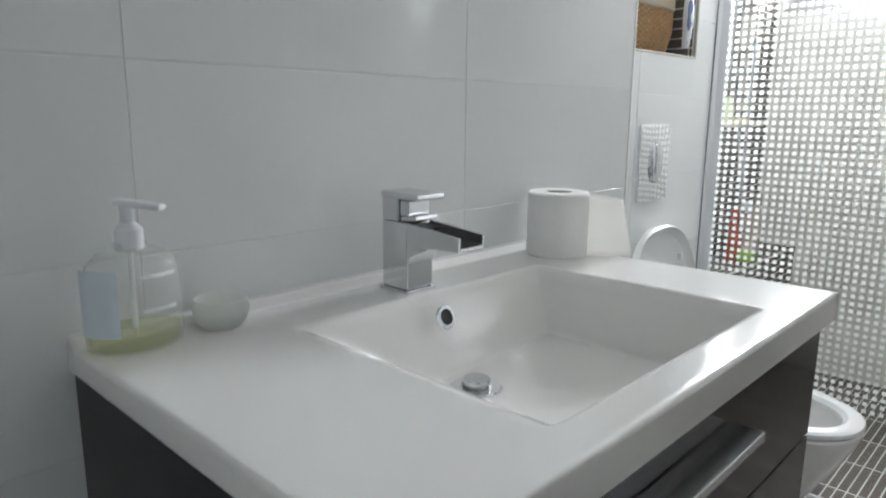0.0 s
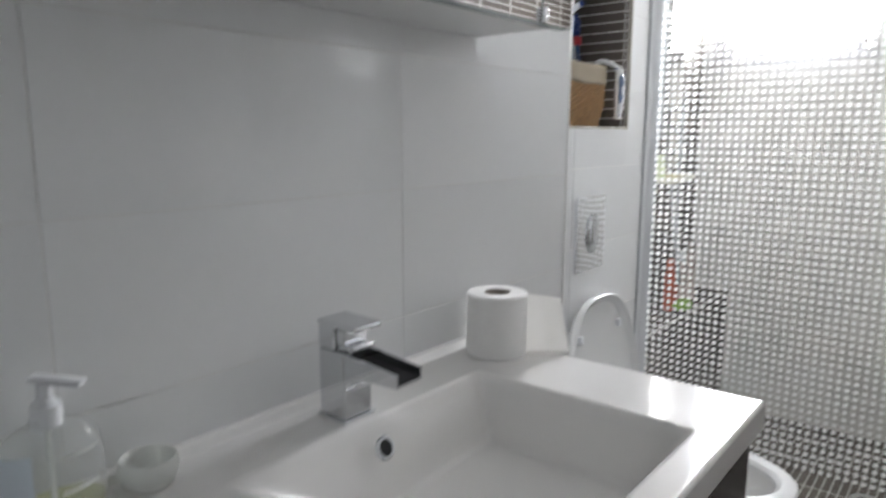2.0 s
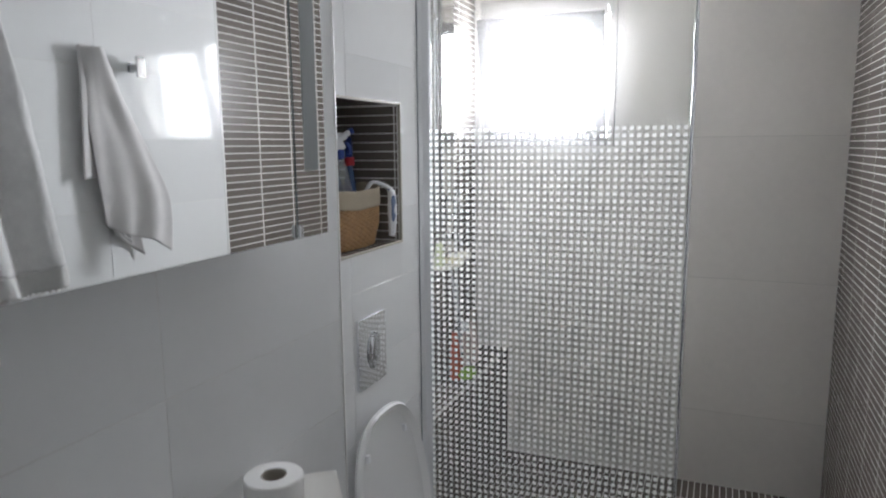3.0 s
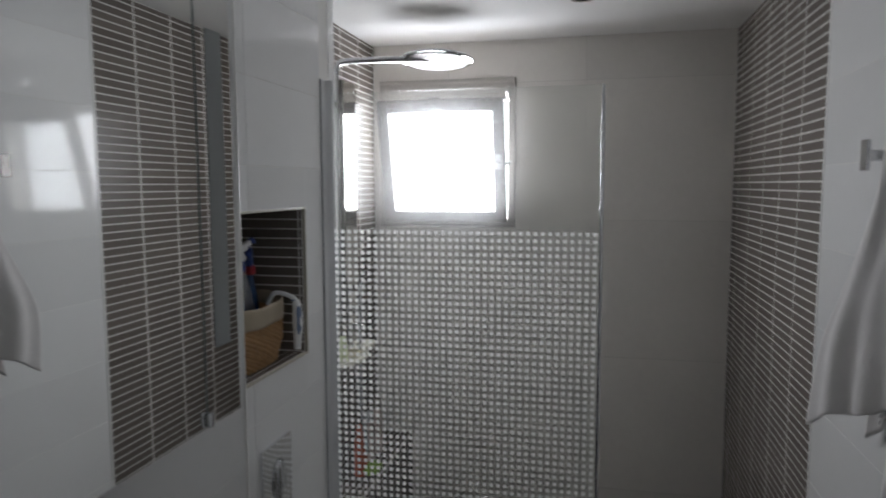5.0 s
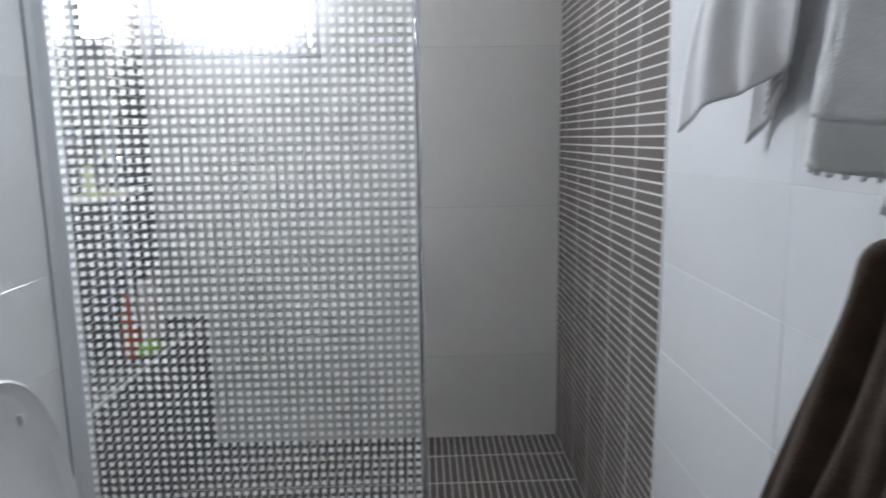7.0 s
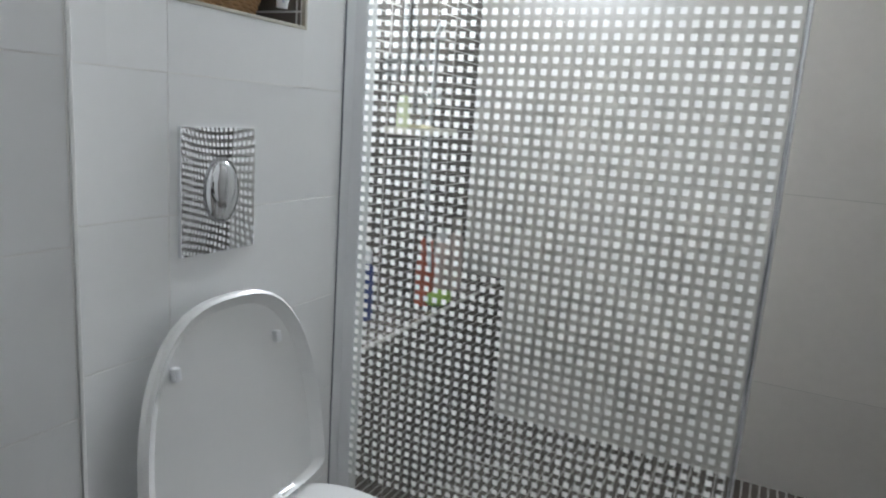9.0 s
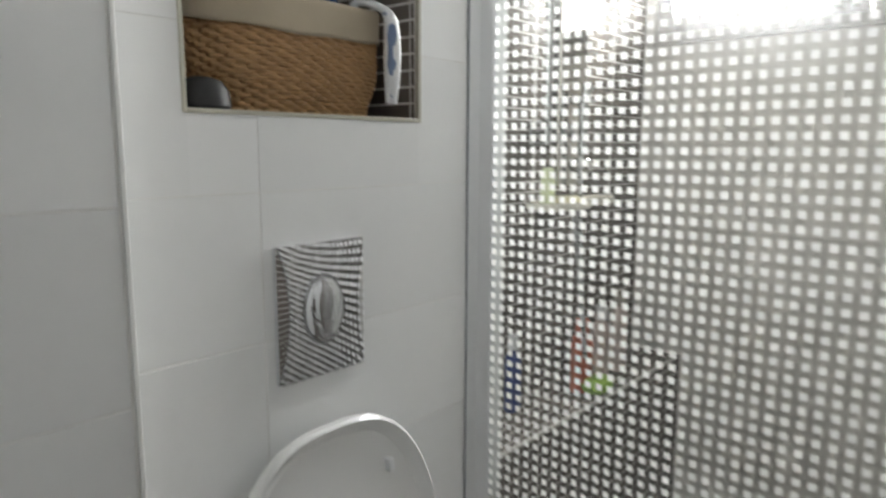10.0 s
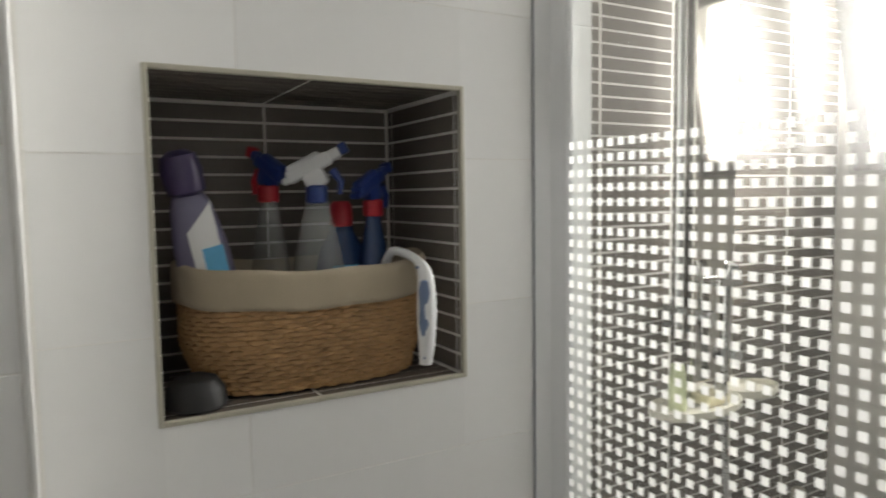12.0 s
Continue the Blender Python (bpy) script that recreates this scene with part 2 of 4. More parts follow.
def finish(bm, name, material, smooth=True, angle=35):
    bmesh.ops.recalc_face_normals(bm, faces=bm.faces[:])
    me = bpy.data.meshes.new(name)
    if smooth:
        for f in bm.faces:
            f.smooth = True
        for e in bm.edges:
            if len(e.link_faces) == 2:
                turn = e.calc_face_angle(0)
                big, little = sorted((f.calc_area() for f in e.link_faces), reverse=True)
                if turn > radians(angle) or (turn > radians(12) and big > 8 * little):
                    e.smooth = False
    bm.to_mesh(me)
    bm.free()
    me.materials.append(material)
    return me


def part(name, bm, material, parent, label="", smooth=True, angle=35):
    ob = new(name, finish(bm, name, material, smooth, angle))
    ob.parent = parent
    base = parent
    while base.parent:
        base = base.parent
    if parent is base:
        ob.matrix_parent_inverse = parent.matrix_basis.inverted()
    if label:
        tagged(ob, label)
    return ob


def thing(name, at, label, category, group="", kind=""):
    ob = new(name)
    ob.empty_display_size = 0.05
    ob.matrix_basis = Matrix.Translation(at)
    return tagged(ob, label, category, group, kind)


def solid(name, bm, material, label="", category="", kind="structure", smooth=False):
    return tagged(new(name, finish(bm, name, material, smooth)), label, category, "", kind)


def box(a, b, bevel=0.0, bm=None, seg=2):
    own = bmesh.new()
    bmesh.ops.create_cube(own, size=1)
    for v in own.verts:
        v.co = [a[i] + (v.co[i] + 0.5) * (b[i] - a[i]) for i in range(3)]
    if bevel:
        bmesh.ops.bevel(own, geom=own.edges[:], offset=bevel, segments=seg, affect="EDGES", profile=0.5)
    return join(own, bm)


def join(own, bm=None):
    if bm is None:
        return own
    me = bpy.data.meshes.new("t")
    own.to_mesh(me)
    own.free()
    bm.from_mesh(me)
    bpy.data.meshes.remove(me)
    return bm


def moved(bm, m):
    bmesh.ops.transform(bm, matrix=m, verts=bm.verts[:])
    return bm


def lathe(profile, at=(0, 0, 0), n=32, sx=1.0, sy=1.0, bm=None):
    """Rings of (radius, height) about an upright axis; closed where the radius is nought."""
    own = bmesh.new()
    rings = []
    for r, z in profile:
        if r < 1e-6:
            rings.append([own.verts.new((at[0], at[1], at[2] + z))])
        else:
            rings.append([own.verts.new((at[0] + sx * r * math.cos(k * math.tau / n), at[1] + sy * r * math.sin(k * math.tau / n), at[2] + z)) for k in range(n)])
    for lo, hi in zip(rings, rings[1:]):
        for k in range(n):
            q = [lo[k % len(lo)], lo[(k + 1) % len(lo)], hi[(k + 1) % len(hi)], hi[k % len(hi)]]
            q = list(dict.fromkeys(q))
            if len(q) > 2:
                own.faces.new(q)
    return join(own, bm)


def tube(points, r, n=12, bm=None, caps=True, closed=False):
    own = bmesh.new()
    pts = [Vector(p) for p in points]
    rings, last = [], None
    for i, p in enumerate(pts):
        d = (pts[(i + 1) % len(pts)] - pts[i - 1]) if closed else (pts[min(i + 1, len(pts) - 1)] - pts[max(i - 1, 0)])
        d.normalize()
        ref = last if last is not None else (Vector((0, 0, 1)) if abs(d.z) < 0.9 else Vector((1, 0, 0)))
        u = (ref - d * ref.dot(d)).normalized()
        last = u
        w = d.cross(u)
        rr = r[i] if isinstance(r, (list, tuple)) else r
        rings.append([own.verts.new(p + rr * (math.cos(k * math.tau / n) * u + math.sin(k * math.tau / n) * w)) for k in range(n)])
    pairs = list(zip(rings, rings[1:])) + ([(rings[-1], rings[0])] if closed else [])
    for lo, hi in pairs:
        for k in range(n):
            own.faces.new((lo[k], lo[(k + 1) % n], hi[(k + 1) % n], hi[k]))
    if caps and not closed:
        own.faces.new(rings[0])
        own.faces.new(rings[-1])
    return join(own, bm)


def sheet(fn, nu, nv, bm=None):
    own = bmesh.new()
    g = [[own.verts.new(fn(i / nu, j / nv)) for j in range(nv + 1)] for i in range(nu + 1)]
    for i in range(nu):
        for j in range(nv):
            own.faces.new((g[i][j], g[i + 1][j], g[i + 1][j + 1], g[i][j + 1]))
    return join(own, bm)


def thick(ob, t, offset=0.0):
    md = ob.modifiers.new("thickness", "SOLIDIFY")
    md.thickness, md.offset = t, offset
    return ob


def ramp(x, a, b):
    return min(1.0, max(0.0, (x - a) / (b - a)))


def ease(x, a, b):
    s = min(1.0, max(0.0, (x - a) / (b - a)))
    return s * s * (3 - 2 * s)


def arc(points, n=8):
    """A smooth line through the points given (Catmull-Rom)."""
    p = [Vector(q) for q in points]
    out = []
    for i in range(len(p) - 1):
        a, b, c, d = p[max(i - 1, 0)], p[i], p[i + 1], p[min(i + 2, len(p) - 1)]
        for k in range(n):
            s = k / n
            out.append(0.5 * (2 * b + (c - a) * s + (2 * a - 5 * b + 4 * c - d) * s * s + (3 * b - a - 3 * c + d) * s ** 3))
    return out + [p[-1]]


# ---- tiles as pieces ----
tile_meshes = {}


def chamfer(w, h, deep, c=0.0012):
    x, y = w / 2, h / 2
    v = [(-x, -y, -deep), (x, -y, -deep), (x, y, -deep), (-x, y, -deep), (-x, -y, -c), (x, -y, -c), (x, y, -c), (-x, y, -c),
         (-x + c, -y + c, 0), (x - c, -y + c, 0), (x - c, y - c, 0), (-x + c, y - c, 0)]
    f = [(8, 9, 10, 11)]
    for k in range(4):
        j = (k + 1) % 4
        f += [(k, j, 4 + j, 4 + k), (4 + k, 4 + j, 8 + j, 8 + k)]
    return v, f


def wall_frame(axis, plane, sign):
    """Local u, v, normal of a wall whose face lies at axis = plane."""
    if axis == "x":
        return Matrix(((0, 0, sign, plane), (sign, 0, 0, 0), (0, 1, 0, 0), (0, 0, 0, 1)))
    if axis == "y":
        return Matrix(((-sign, 0, 0, 0), (0, 0, sign, plane), (0, 1, 0, 0), (0, 0, 0, 1)))
    return Matrix(((1, 0, 0, 0), (0, sign, 0, 0), (0, 0, sign, plane), (0, 0, 0, 1)))


def pieces(parent, rects, axis, plane, sign, material, name="tile", deep=0.006, most=300, joined=None, uneven=0.0002, edge=0.0005):
    """Tiles (u0, v0, u1, v1) in world measures on one face of the setting: the first ones as objects, the rest joined."""
    m = wall_frame(axis, plane, sign)
    s = sign if axis == "x" else (-sign if axis == "y" else 1)
    tv = 1 if axis != "z" else sign
    rnd = random.Random(name + parent.name)
    verts, faces = [], []
    for i, (u0, v0, u1, v1, *cut) in enumerate(rects):
        edge_here, wild = (0.00004, 0.0) if cut else (edge, uneven)
        w, h = round(u1 - u0, 4), round(v1 - v0, 4)
        lift = rnd.uniform(-wild, wild)
        at = m @ Matrix.Translation((s * (u0 + u1) / 2, tv * (v0 + v1) / 2, lift)) @ Euler((rnd.uniform(-1, 1) * wild * 4, rnd.uniform(-1, 1) * wild * 4, 0)).to_matrix().to_4x4()
        if i < most:
            key = (w, h, deep, material.name, edge_here)
            if key not in tile_meshes:
                v, f = chamfer(w, h, deep, edge_here)
                me = bpy.data.meshes.new(name)
                me.from_pydata(v, [], f)
                me.materials.append(material)
                tile_meshes[key] = me
            ob = new(name, tile_meshes[key])
            ob.parent = parent
            ob.matrix_basis = at
        else:
            v, f = chamfer(w, h, deep, edge_here)
            k = len(verts)
            verts += [at @ Vector(q) for q in v]
            faces += [tuple(k + j for j in q) for q in f]
    if verts:
        me = bpy.data.meshes.new(name + "_field")
        me.from_pydata(verts, [], faces)
        me.materials.append(joined or material)
        ob = new(name + "_field", me)
        ob.parent = parent
        tagged(ob, kind="stuff")


def courses(us, vs, joint, hole=None, across=None):
    """Rectangles between the lines us and vs, less the joints, cut round a hole."""
    out, jv = [], (across or joint) / 2
    for v0, v1 in zip(vs, vs[1:]):
        for u0, u1 in zip(us, us[1:]):
            r = (u0 + joint / 2, v0 + jv, u1 - joint / 2, v1 - jv)
            todo = [r]
            if hole:
                a, b, c, d = hole
                if r[0] < c and r[2] > a and r[1] < d and r[3] > b:
                    todo = [(r[0], r[1], min(r[2], a), r[3], 1), (max(r[0], c), r[1], r[2], r[3], 1),
                            (max(r[0], a), r[1], min(r[2], c), min(r[3], b), 1), (max(r[0], a), max(r[1], d), min(r[2], c), r[3], 1)]
            out += [q for q in todo if q[2] - q[0] > 0.006 and q[3] - q[1] > 0.006]
    return out


def steps(a, b, pitch, start):
    """Lines from a to b at the pitch, one of them at start."""
    k = math.ceil((a - start) / pitch + 1e-6)
    out = [a]
    while start + k * pitch < b - 1e-6:
        if start + k * pitch - out[-1] > 1e-6:
            out.append(start + k * pitch)
        k += 1
    return out + [b]

# ---- setting ----
R = 0.0010         # depth of the joints
floor = solid("floor", box((XS - 0.15, YB - 0.12, -0.12), (W + 0.12, YE + 0.15, -R)), M_MGROUT, "brown-grey mosaic stick floor with light grout", "floor")
ceiling = solid("ceiling", box((XS - 0.15, YB - 0.12, H), (W + 0.12, YE + 0.15, H + 0.10)), M_PAINT, "plain white painted ceiling", "ceiling")
wall_basin = solid("wall_basin", box((XS - 0.15, YB, 0), (-R, YC - R, H)), M_GROUT, "white glazed tile wall behind the washbasin", "wall")
NY0, NY1, NZ0, NZ1, NX = 1.281, 1.677, 1.238, 1.634, -0.338
bm = box((XS - 0.15, YC - R, 0), (XT - R, YG + 0.055, NZ0 - R))
box((XS - 0.15, YC - R, NZ0 - R), (XT - R, NY0 - R, NZ1 + R), bm=bm)
box((XS - 0.15, NY1 + R, NZ0 - R), (XT - R, YG + 0.055, NZ1 + R), bm=bm)
box((XS - 0.15, YC - R, NZ1 + R), (XT - R, YG + 0.055, H), bm=bm)
wall_toilet = solid("wall_toilet", bm, M_GROUT, "white tiled boxed wall with a recessed niche", "wall")
niche = solid("niche_lining", box((XS - 0.10, NY0 - R, NZ0 - R), (NX - R, NY1 + R, NZ1 + R)), M_MGROUT, "dark mosaic back of the wall niche", "niche")
solid("backdrop_sky", box((-1.6, YE + 0.75, 0.4), (1.6, YE + 0.76, 3.6)), M_SKYGLOW, "bright overcast sky outside the window", "sky")
wall_shower = solid("wall_shower", box((XS - 0.15, YG + 0.055, 0), (XS - R, YE + 0.15, H)), M_MGROUT, "brown-grey mosaic stick wall of the shower", "wall")
WX0, WX1, WZ0, WZ1 = -0.292, 0.326, 1.520, 2.165
bm = box((XS - R, YE + R, 0), (W + 0.12, YE + 0.15, WZ0))
box((XS - R, YE + R, WZ0), (WX0, YE + 0.15, WZ1), bm=bm)
box((WX1, YE + R, WZ0), (W + 0.12, YE + 0.15, WZ1), bm=bm)
box((XS - R, YE + R, WZ1), (W + 0.12, YE + 0.15, H), bm=bm)
wall_end = solid("wall_end", bm, M_SGROUT, "warm grey stone-look tile wall with a window", "wall")
DY0, DY1, DZ = -0.62, 0.16, 2.03
bm = box((W + R, DY1, 0), (W + 0.12, YM, H))
box((W + R, YB - 0.12, 0), (W + 0.12, DY0, H), bm=bm)
box((W + R, DY0, DZ), (W + 0.12, DY1, H), bm=bm)
wall_right = solid("wall_right", bm, M_GROUT, "white glazed tile wall with towel hooks", "wall")
wall_right_shower = solid("wall_right_shower", box((W + R, YM, 0), (W + 0.12, YE + R, H)), M_MGROUT, "brown-grey mosaic stick wall beside the shower", "wall")
wall_back = solid("wall_back", box((-R, YB - 0.12, 0), (W + R, YB - R, H)), M_GROUT, "white glazed tile wall", "wall")
ledge = solid("shower_ledge", box((XS - R, YG + 0.055, 0), (-0.155 - R, YE + R, 0.530 - R)), M_MGROUT, "low mosaic-clad ledge along the shower wall", "ledge")

# edge trims
solid("trim_ledge", box((-0.163, YG + 0.058, 0.524), (-0.1535, YE, 0.5325), 0.001), M_SGROUT, "pale grey edge strip of the shower ledge", "trim")
solid("trim_basin_corner", box((-0.012, YC - R, 0), (0.0016, YC + 0.005, H), 0.0014, seg=3), M_TRIM, "white corner trim strip", "trim")
bm = box((XT - 0.006, NY0 - 0.005, NZ0 - 0.005), (XT + 0.0022, NY0 + 0.001, NZ1 + 0.005), 0.0012)
box((XT - 0.006, NY1 - 0.001, NZ0 - 0.005), (XT + 0.0022, NY1 + 0.005, NZ1 + 0.005), 0.0012, bm)
box((XT - 0.006, NY0 + 0.001, NZ0 - 0.005), (XT + 0.0020, NY1 - 0.001, NZ0 + 0.001), 0.0012, bm)
box((XT - 0.006, NY0 + 0.001, NZ1 - 0.001), (XT + 0.0020, NY1 - 0.001, NZ1 + 0.005), 0.0012, bm)
solid("trim_niche", bm, M_NTRIM, "cream tile edging round the niche", "trim")
solid("trim_mosaic", box((W - 0.0015, YM - 0.004, 0), (W + 0.004, YM + 0.004, H), 0.001), M_TRIM, "white edge strip beside the mosaic", "trim")

# door behind, in the right wall
door = thing("door_1", (W + 0.05, (DY0 + DY1) / 2, 0), "closed grey-green door in a white frame", "door", kind="structure")
part("door_leaf", box((W + 0.055, DY0 + 0.045, 0.006), (W + 0.095, DY1 - 0.045, DZ - 0.045), 0.002), M_DOOR, door)
bm = box((W - 0.012, DY0 - 0.03, 0), (W + 0.11, DY0 + 0.042, DZ + 0.03), 0.002)
box((W - 0.012, DY1 - 0.042, 0), (W + 0.11, DY1 + 0.03, DZ + 0.03), 0.002, bm)
box((W - 0.012, DY0 + 0.042, DZ - 0.042), (W + 0.11, DY1 - 0.042, DZ + 0.03), 0.002, bm)
part("door_frame", bm, M_TRIM, door)
bm = tube([(W + 0.056, DY0 + 0.11, 1.02), (W + 0.005, DY0 + 0.11, 1.02), (W, DY0 + 0.12, 1.02), (W, DY0 + 0.23, 1.02)], 0.009)
part("door_handle", bm, M_CHROME, door)

# ---- window ----
win = thing("window_1", ((WX0 + WX1) / 2, YE, WZ0), "small tilted-open bronze-grey aluminium window", "window", kind="structure")
bm = box((WX0, YE - 0.012, WZ0), (WX0 + 0.030, YE + 0.06, WZ1), 0.003)
box((WX1 - 0.030, YE - 0.012, WZ0), (WX1, YE + 0.06, WZ1), 0.003, bm)
box((WX0 + 0.030, YE - 0.012, WZ0), (WX1 - 0.030, YE + 0.06, WZ0 + 0.026), 0.003, bm)
box((WX0 + 0.030, YE - 0.012, WZ1 - 0.098), (WX1 - 0.030, YE + 0.06, WZ1), 0.003, bm)
part("window_frame", bm, M_SILL, win)
part("window_sill", box((WX0 - 0.004, YE - 0.016, WZ0 - 0.012), (WX1 + 0.004, YE + 0.02, WZ0 - 0.001), 0.002), M_SILL, win)
part("shutter_rail", box((WX0 + 0.002, YE - 0.020, WZ1 - 0.022), (WX1 - 0.002, YE - 0.013, WZ1 - 0.008), 0.002), M_SILL, win)
SX0, SX1, SZ0, SH = -0.256, 0.294, WZ0 + 0.024, 0.535
tilt = Matrix.Translation((0, YE - 0.014, SZ0)) @ pose(0, 0, 0, 13.5)
bm = box((SX0, -0.040, 0), (SX0 + 0.048, 0.0, SH), 0.003)
box((SX1 - 0.048, -0.040, 0), (SX1, 0.0, SH), 0.003, bm)
box((SX0 + 0.048, -0.040, 0), (SX1 - 0.048, 0.0, 0.046), 0.003, bm)
box((SX0 + 0.048, -0.040, SH - 0.052), (SX1 - 0.048, 0.0, SH), 0.003, bm)
sash = part("sash", moved(bm, tilt), M_FRAME, win, "tilted bronze-grey sash")
pane = part("pane", moved(box((SX0 + 0.044, -0.022, 0.042), (SX1 - 0.044, -0.016, SH - 0.048)), tilt), M_PANE, sash)
pane.visible_shadow = False
bm = moved(box((SX1 - 0.040, -0.052, 0.235), (SX1 - 0.014, -0.040, 0.300), 0.003), tilt)
hb = moved(tube([(SX1 - 0.027, -0.050, 0.268), (SX1 - 0.027, -0.078, 0.268), (SX1 - 0.030, -0.082, 0.268), (SX1 + 0.035, -0.086, 0.272)], 0.0075), tilt)
part("handle", join(hb, bm), M_STEEL, sash)
bm = moved(box((-0.025, -0.050, SH - 0.004), (0.025, -0.030, SH + 0.010), 0.003), tilt)
part("latch", bm, M_FRAME, sash)
bm = tube([(SX1 + 0.006, YE - 0.012, WZ1 - 0.10), (SX1 + 0.006, YE - 0.10, WZ1 - 0.075)], 0.005)
part("stay_arm", bm, M_STEEL, win)

# ---- shower screen ----
GX0, GX1, GH, GP = XT + 0.006, 0.688, 1.965, 1.566
screen = thing("shower_screen", (0.3, YG, 0), "clear glass shower screen printed with small white squares", "shower screen")
glass = part("glass", box((GX0, YG - 0.003, 0.012), (GX1, YG + 0.003, GH), 0.0008), M_GLASS, screen, smooth=False)
glass.visible_shadow = False
part("edge_strip", tube([(GX1 + 0.0028, YG, 0.012), (GX1 + 0.0028, YG, GH)], 0.0048, 24), M_CHROME, screen, "polished round edge strip")
section = [(0, -0.0585), (0.0030, -0.0585), (0.0040, -0.0575), (0.0040, -0.0300), (0.0050, -0.0285), (0.0145, -0.0115), (0.0160, -0.0090), (0.0160, 0.0045), (0.0145, 0.0060), (0, 0.0060)]
bm = bmesh.new()
low, high = [[bm.verts.new((XT + dx, YG + dy, z)) for dx, dy in section] for z in (0.0, 2.0)]
for k in range(len(section)):
    j = (k + 1) % len(section)
    bm.faces.new((low[k], low[j], high[j], high[k]))
bm.faces.new(low)
bm.faces.new(high)
part("wall_profile", bm, M_PROFILE, screen, "satin aluminium wall profile")
part("seal_strip", box((XT + 0.0005, YG - 0.0605, 0), (XT + 0.0030, YG - 0.0588, 2.0)), M_BAR, screen)
part("bottom_rail", box((GX0 + 0.012, YG - 0.0065, 0), (GX1, YG + 0.006, 0.012), 0.001), M_STEEL, screen)
PX, PZ, SQ = 0.0204, 0.0206, 0.0108
verts, faces, near = [], [], []
for j in range(int((GP - 0.30) / PZ) + 1):
    for i in range(int((GX1 - GX0 + 0.000) / PX)):
        x, z = GX1 - 0.013 - i * PX, GP - 0.006 - j * PZ
        if j < 12 and i >= int((GX1 - GX0 + 0.000) / PX) - 24:
            near.append((x, z))
            continue
        k = len(verts)
        a = SQ / 2
        verts += [(x - a, YG - 0.0036, z - a), (x + a, YG - 0.0036, z - a), (x + a, YG - 0.0036, z + a), (x - a, YG - 0.0036, z + a)]
        faces.append((k, k + 1, k + 2, k + 3))
one = bpy.data.meshes.new("printed_square")
one.from_pydata([(-SQ / 2, 0, -SQ / 2), (SQ / 2, 0, -SQ / 2), (SQ / 2, 0, SQ / 2), (-SQ / 2, 0, SQ / 2)], [], [(0, 1, 2, 3)])
one.materials.append(M_FILM)
for x, z in near:
    ob = new("printed_square", one)
    ob.parent = glass
    ob.matrix_basis = Matrix.Translation((x, YG - 0.0036, z))
me = bpy.data.meshes.new("printed_squares")
me.from_pydata(verts, [], faces)
me.materials.append(M_FILM)
squares = new("printed_pattern", me)
squares.parent = screen
squares.matrix_parent_inverse = screen.matrix_basis.inverted()
tagged(squares, "rows of small opaque white squares", kind="stuff")

# ---- washbasin ----
BX1, BY0, BY1, BZ = 0.495, 0.046, 0.853, 0.850


def soft_start(s):
    return s * s / (s + 0.10) if s > 0 else s


def top_height(x, y):
    z = BZ
    e = min(BX1 - x, y - BY0, BY1 - y)
    if e < 0.005:
        z -= 0.005 - math.sqrt(max(0.0, 0.005 ** 2 - (0.005 - e) ** 2))
    z += 0.010 * (1 - ease(x, 0.012, 0.022))
    w = [(x - 0.112) / 0.045, (0.448 - x) / 0.045, soft_start((y - 0.236) / 0.15), (0.692 - y) / 0.030, 1.0]
    if min(w) <= 0:
        return z
    k = 34.0
    d = -math.log(sum(math.exp(-k * q) for q in w)) / k
    r = math.hypot(x - 0.207, y - 0.437)
    return z - max(0.0, d) * (0.092 + 0.008 * (1 - ease(r, 0.02, 0.22)))


basin = thing("washbasin", (0.25, 0.45, 0.8), "cream-white moulded washbasin top with a sloping rectangular bowl", "washbasin")
nx, ny = 100, 150
bm = bmesh.new()
xs = [BX1 * (k / nx) for k in range(nx + 1)]
ys = [BY0 + (BY1 - BY0) * k / ny for k in range(ny + 1)]
xs = xs[:-1] + [BX1 - 0.0025, BX1 - 0.0008, BX1]
ys = [BY0, BY0 + 0.0008, BY0 + 0.0025] + ys[1:-1] + [BY1 - 0.0025, BY1 - 0.0008, BY1]
g = [[bm.verts.new((x, y, top_height(x, y))) for y in ys] for x in xs]
for i in range(len(xs) - 1):
    for j in range(len(ys) - 1):
        bm.faces.new((g[i][j], g[i + 1][j], g[i + 1][j + 1], g[i][j + 1]))
rim = [g[i][0] for i in range(len(xs))] + [g[-1][j] for j in range(1, len(ys))] + [g[i][-1] for i in range(len(xs) - 2, -1, -1)] + [g[0][j] for j in range(len(ys) - 2, 0, -1)]
low = [bm.verts.new((v.co.x, v.co.y, 0.811 if v.co.x > 0.476 else 0.824)) for v in rim]
for k in range(len(rim)):
    j = (k + 1) % len(rim)
    bm.faces.new((rim[k], rim[j], low[j], low[k]))
part("basin_top", bm, M_BASIN, basin, angle=60)


def ring(at, r0, r1, t, m):
    bm = lathe([(r0, 0), (r1, 0), (r1 + 0.001, t * 0.5), (r1 - 0.001, t), (r0 + 0.001, t), (r0, 0)], n=40)
    return moved(bm, Matrix.Translation(at) @ m)


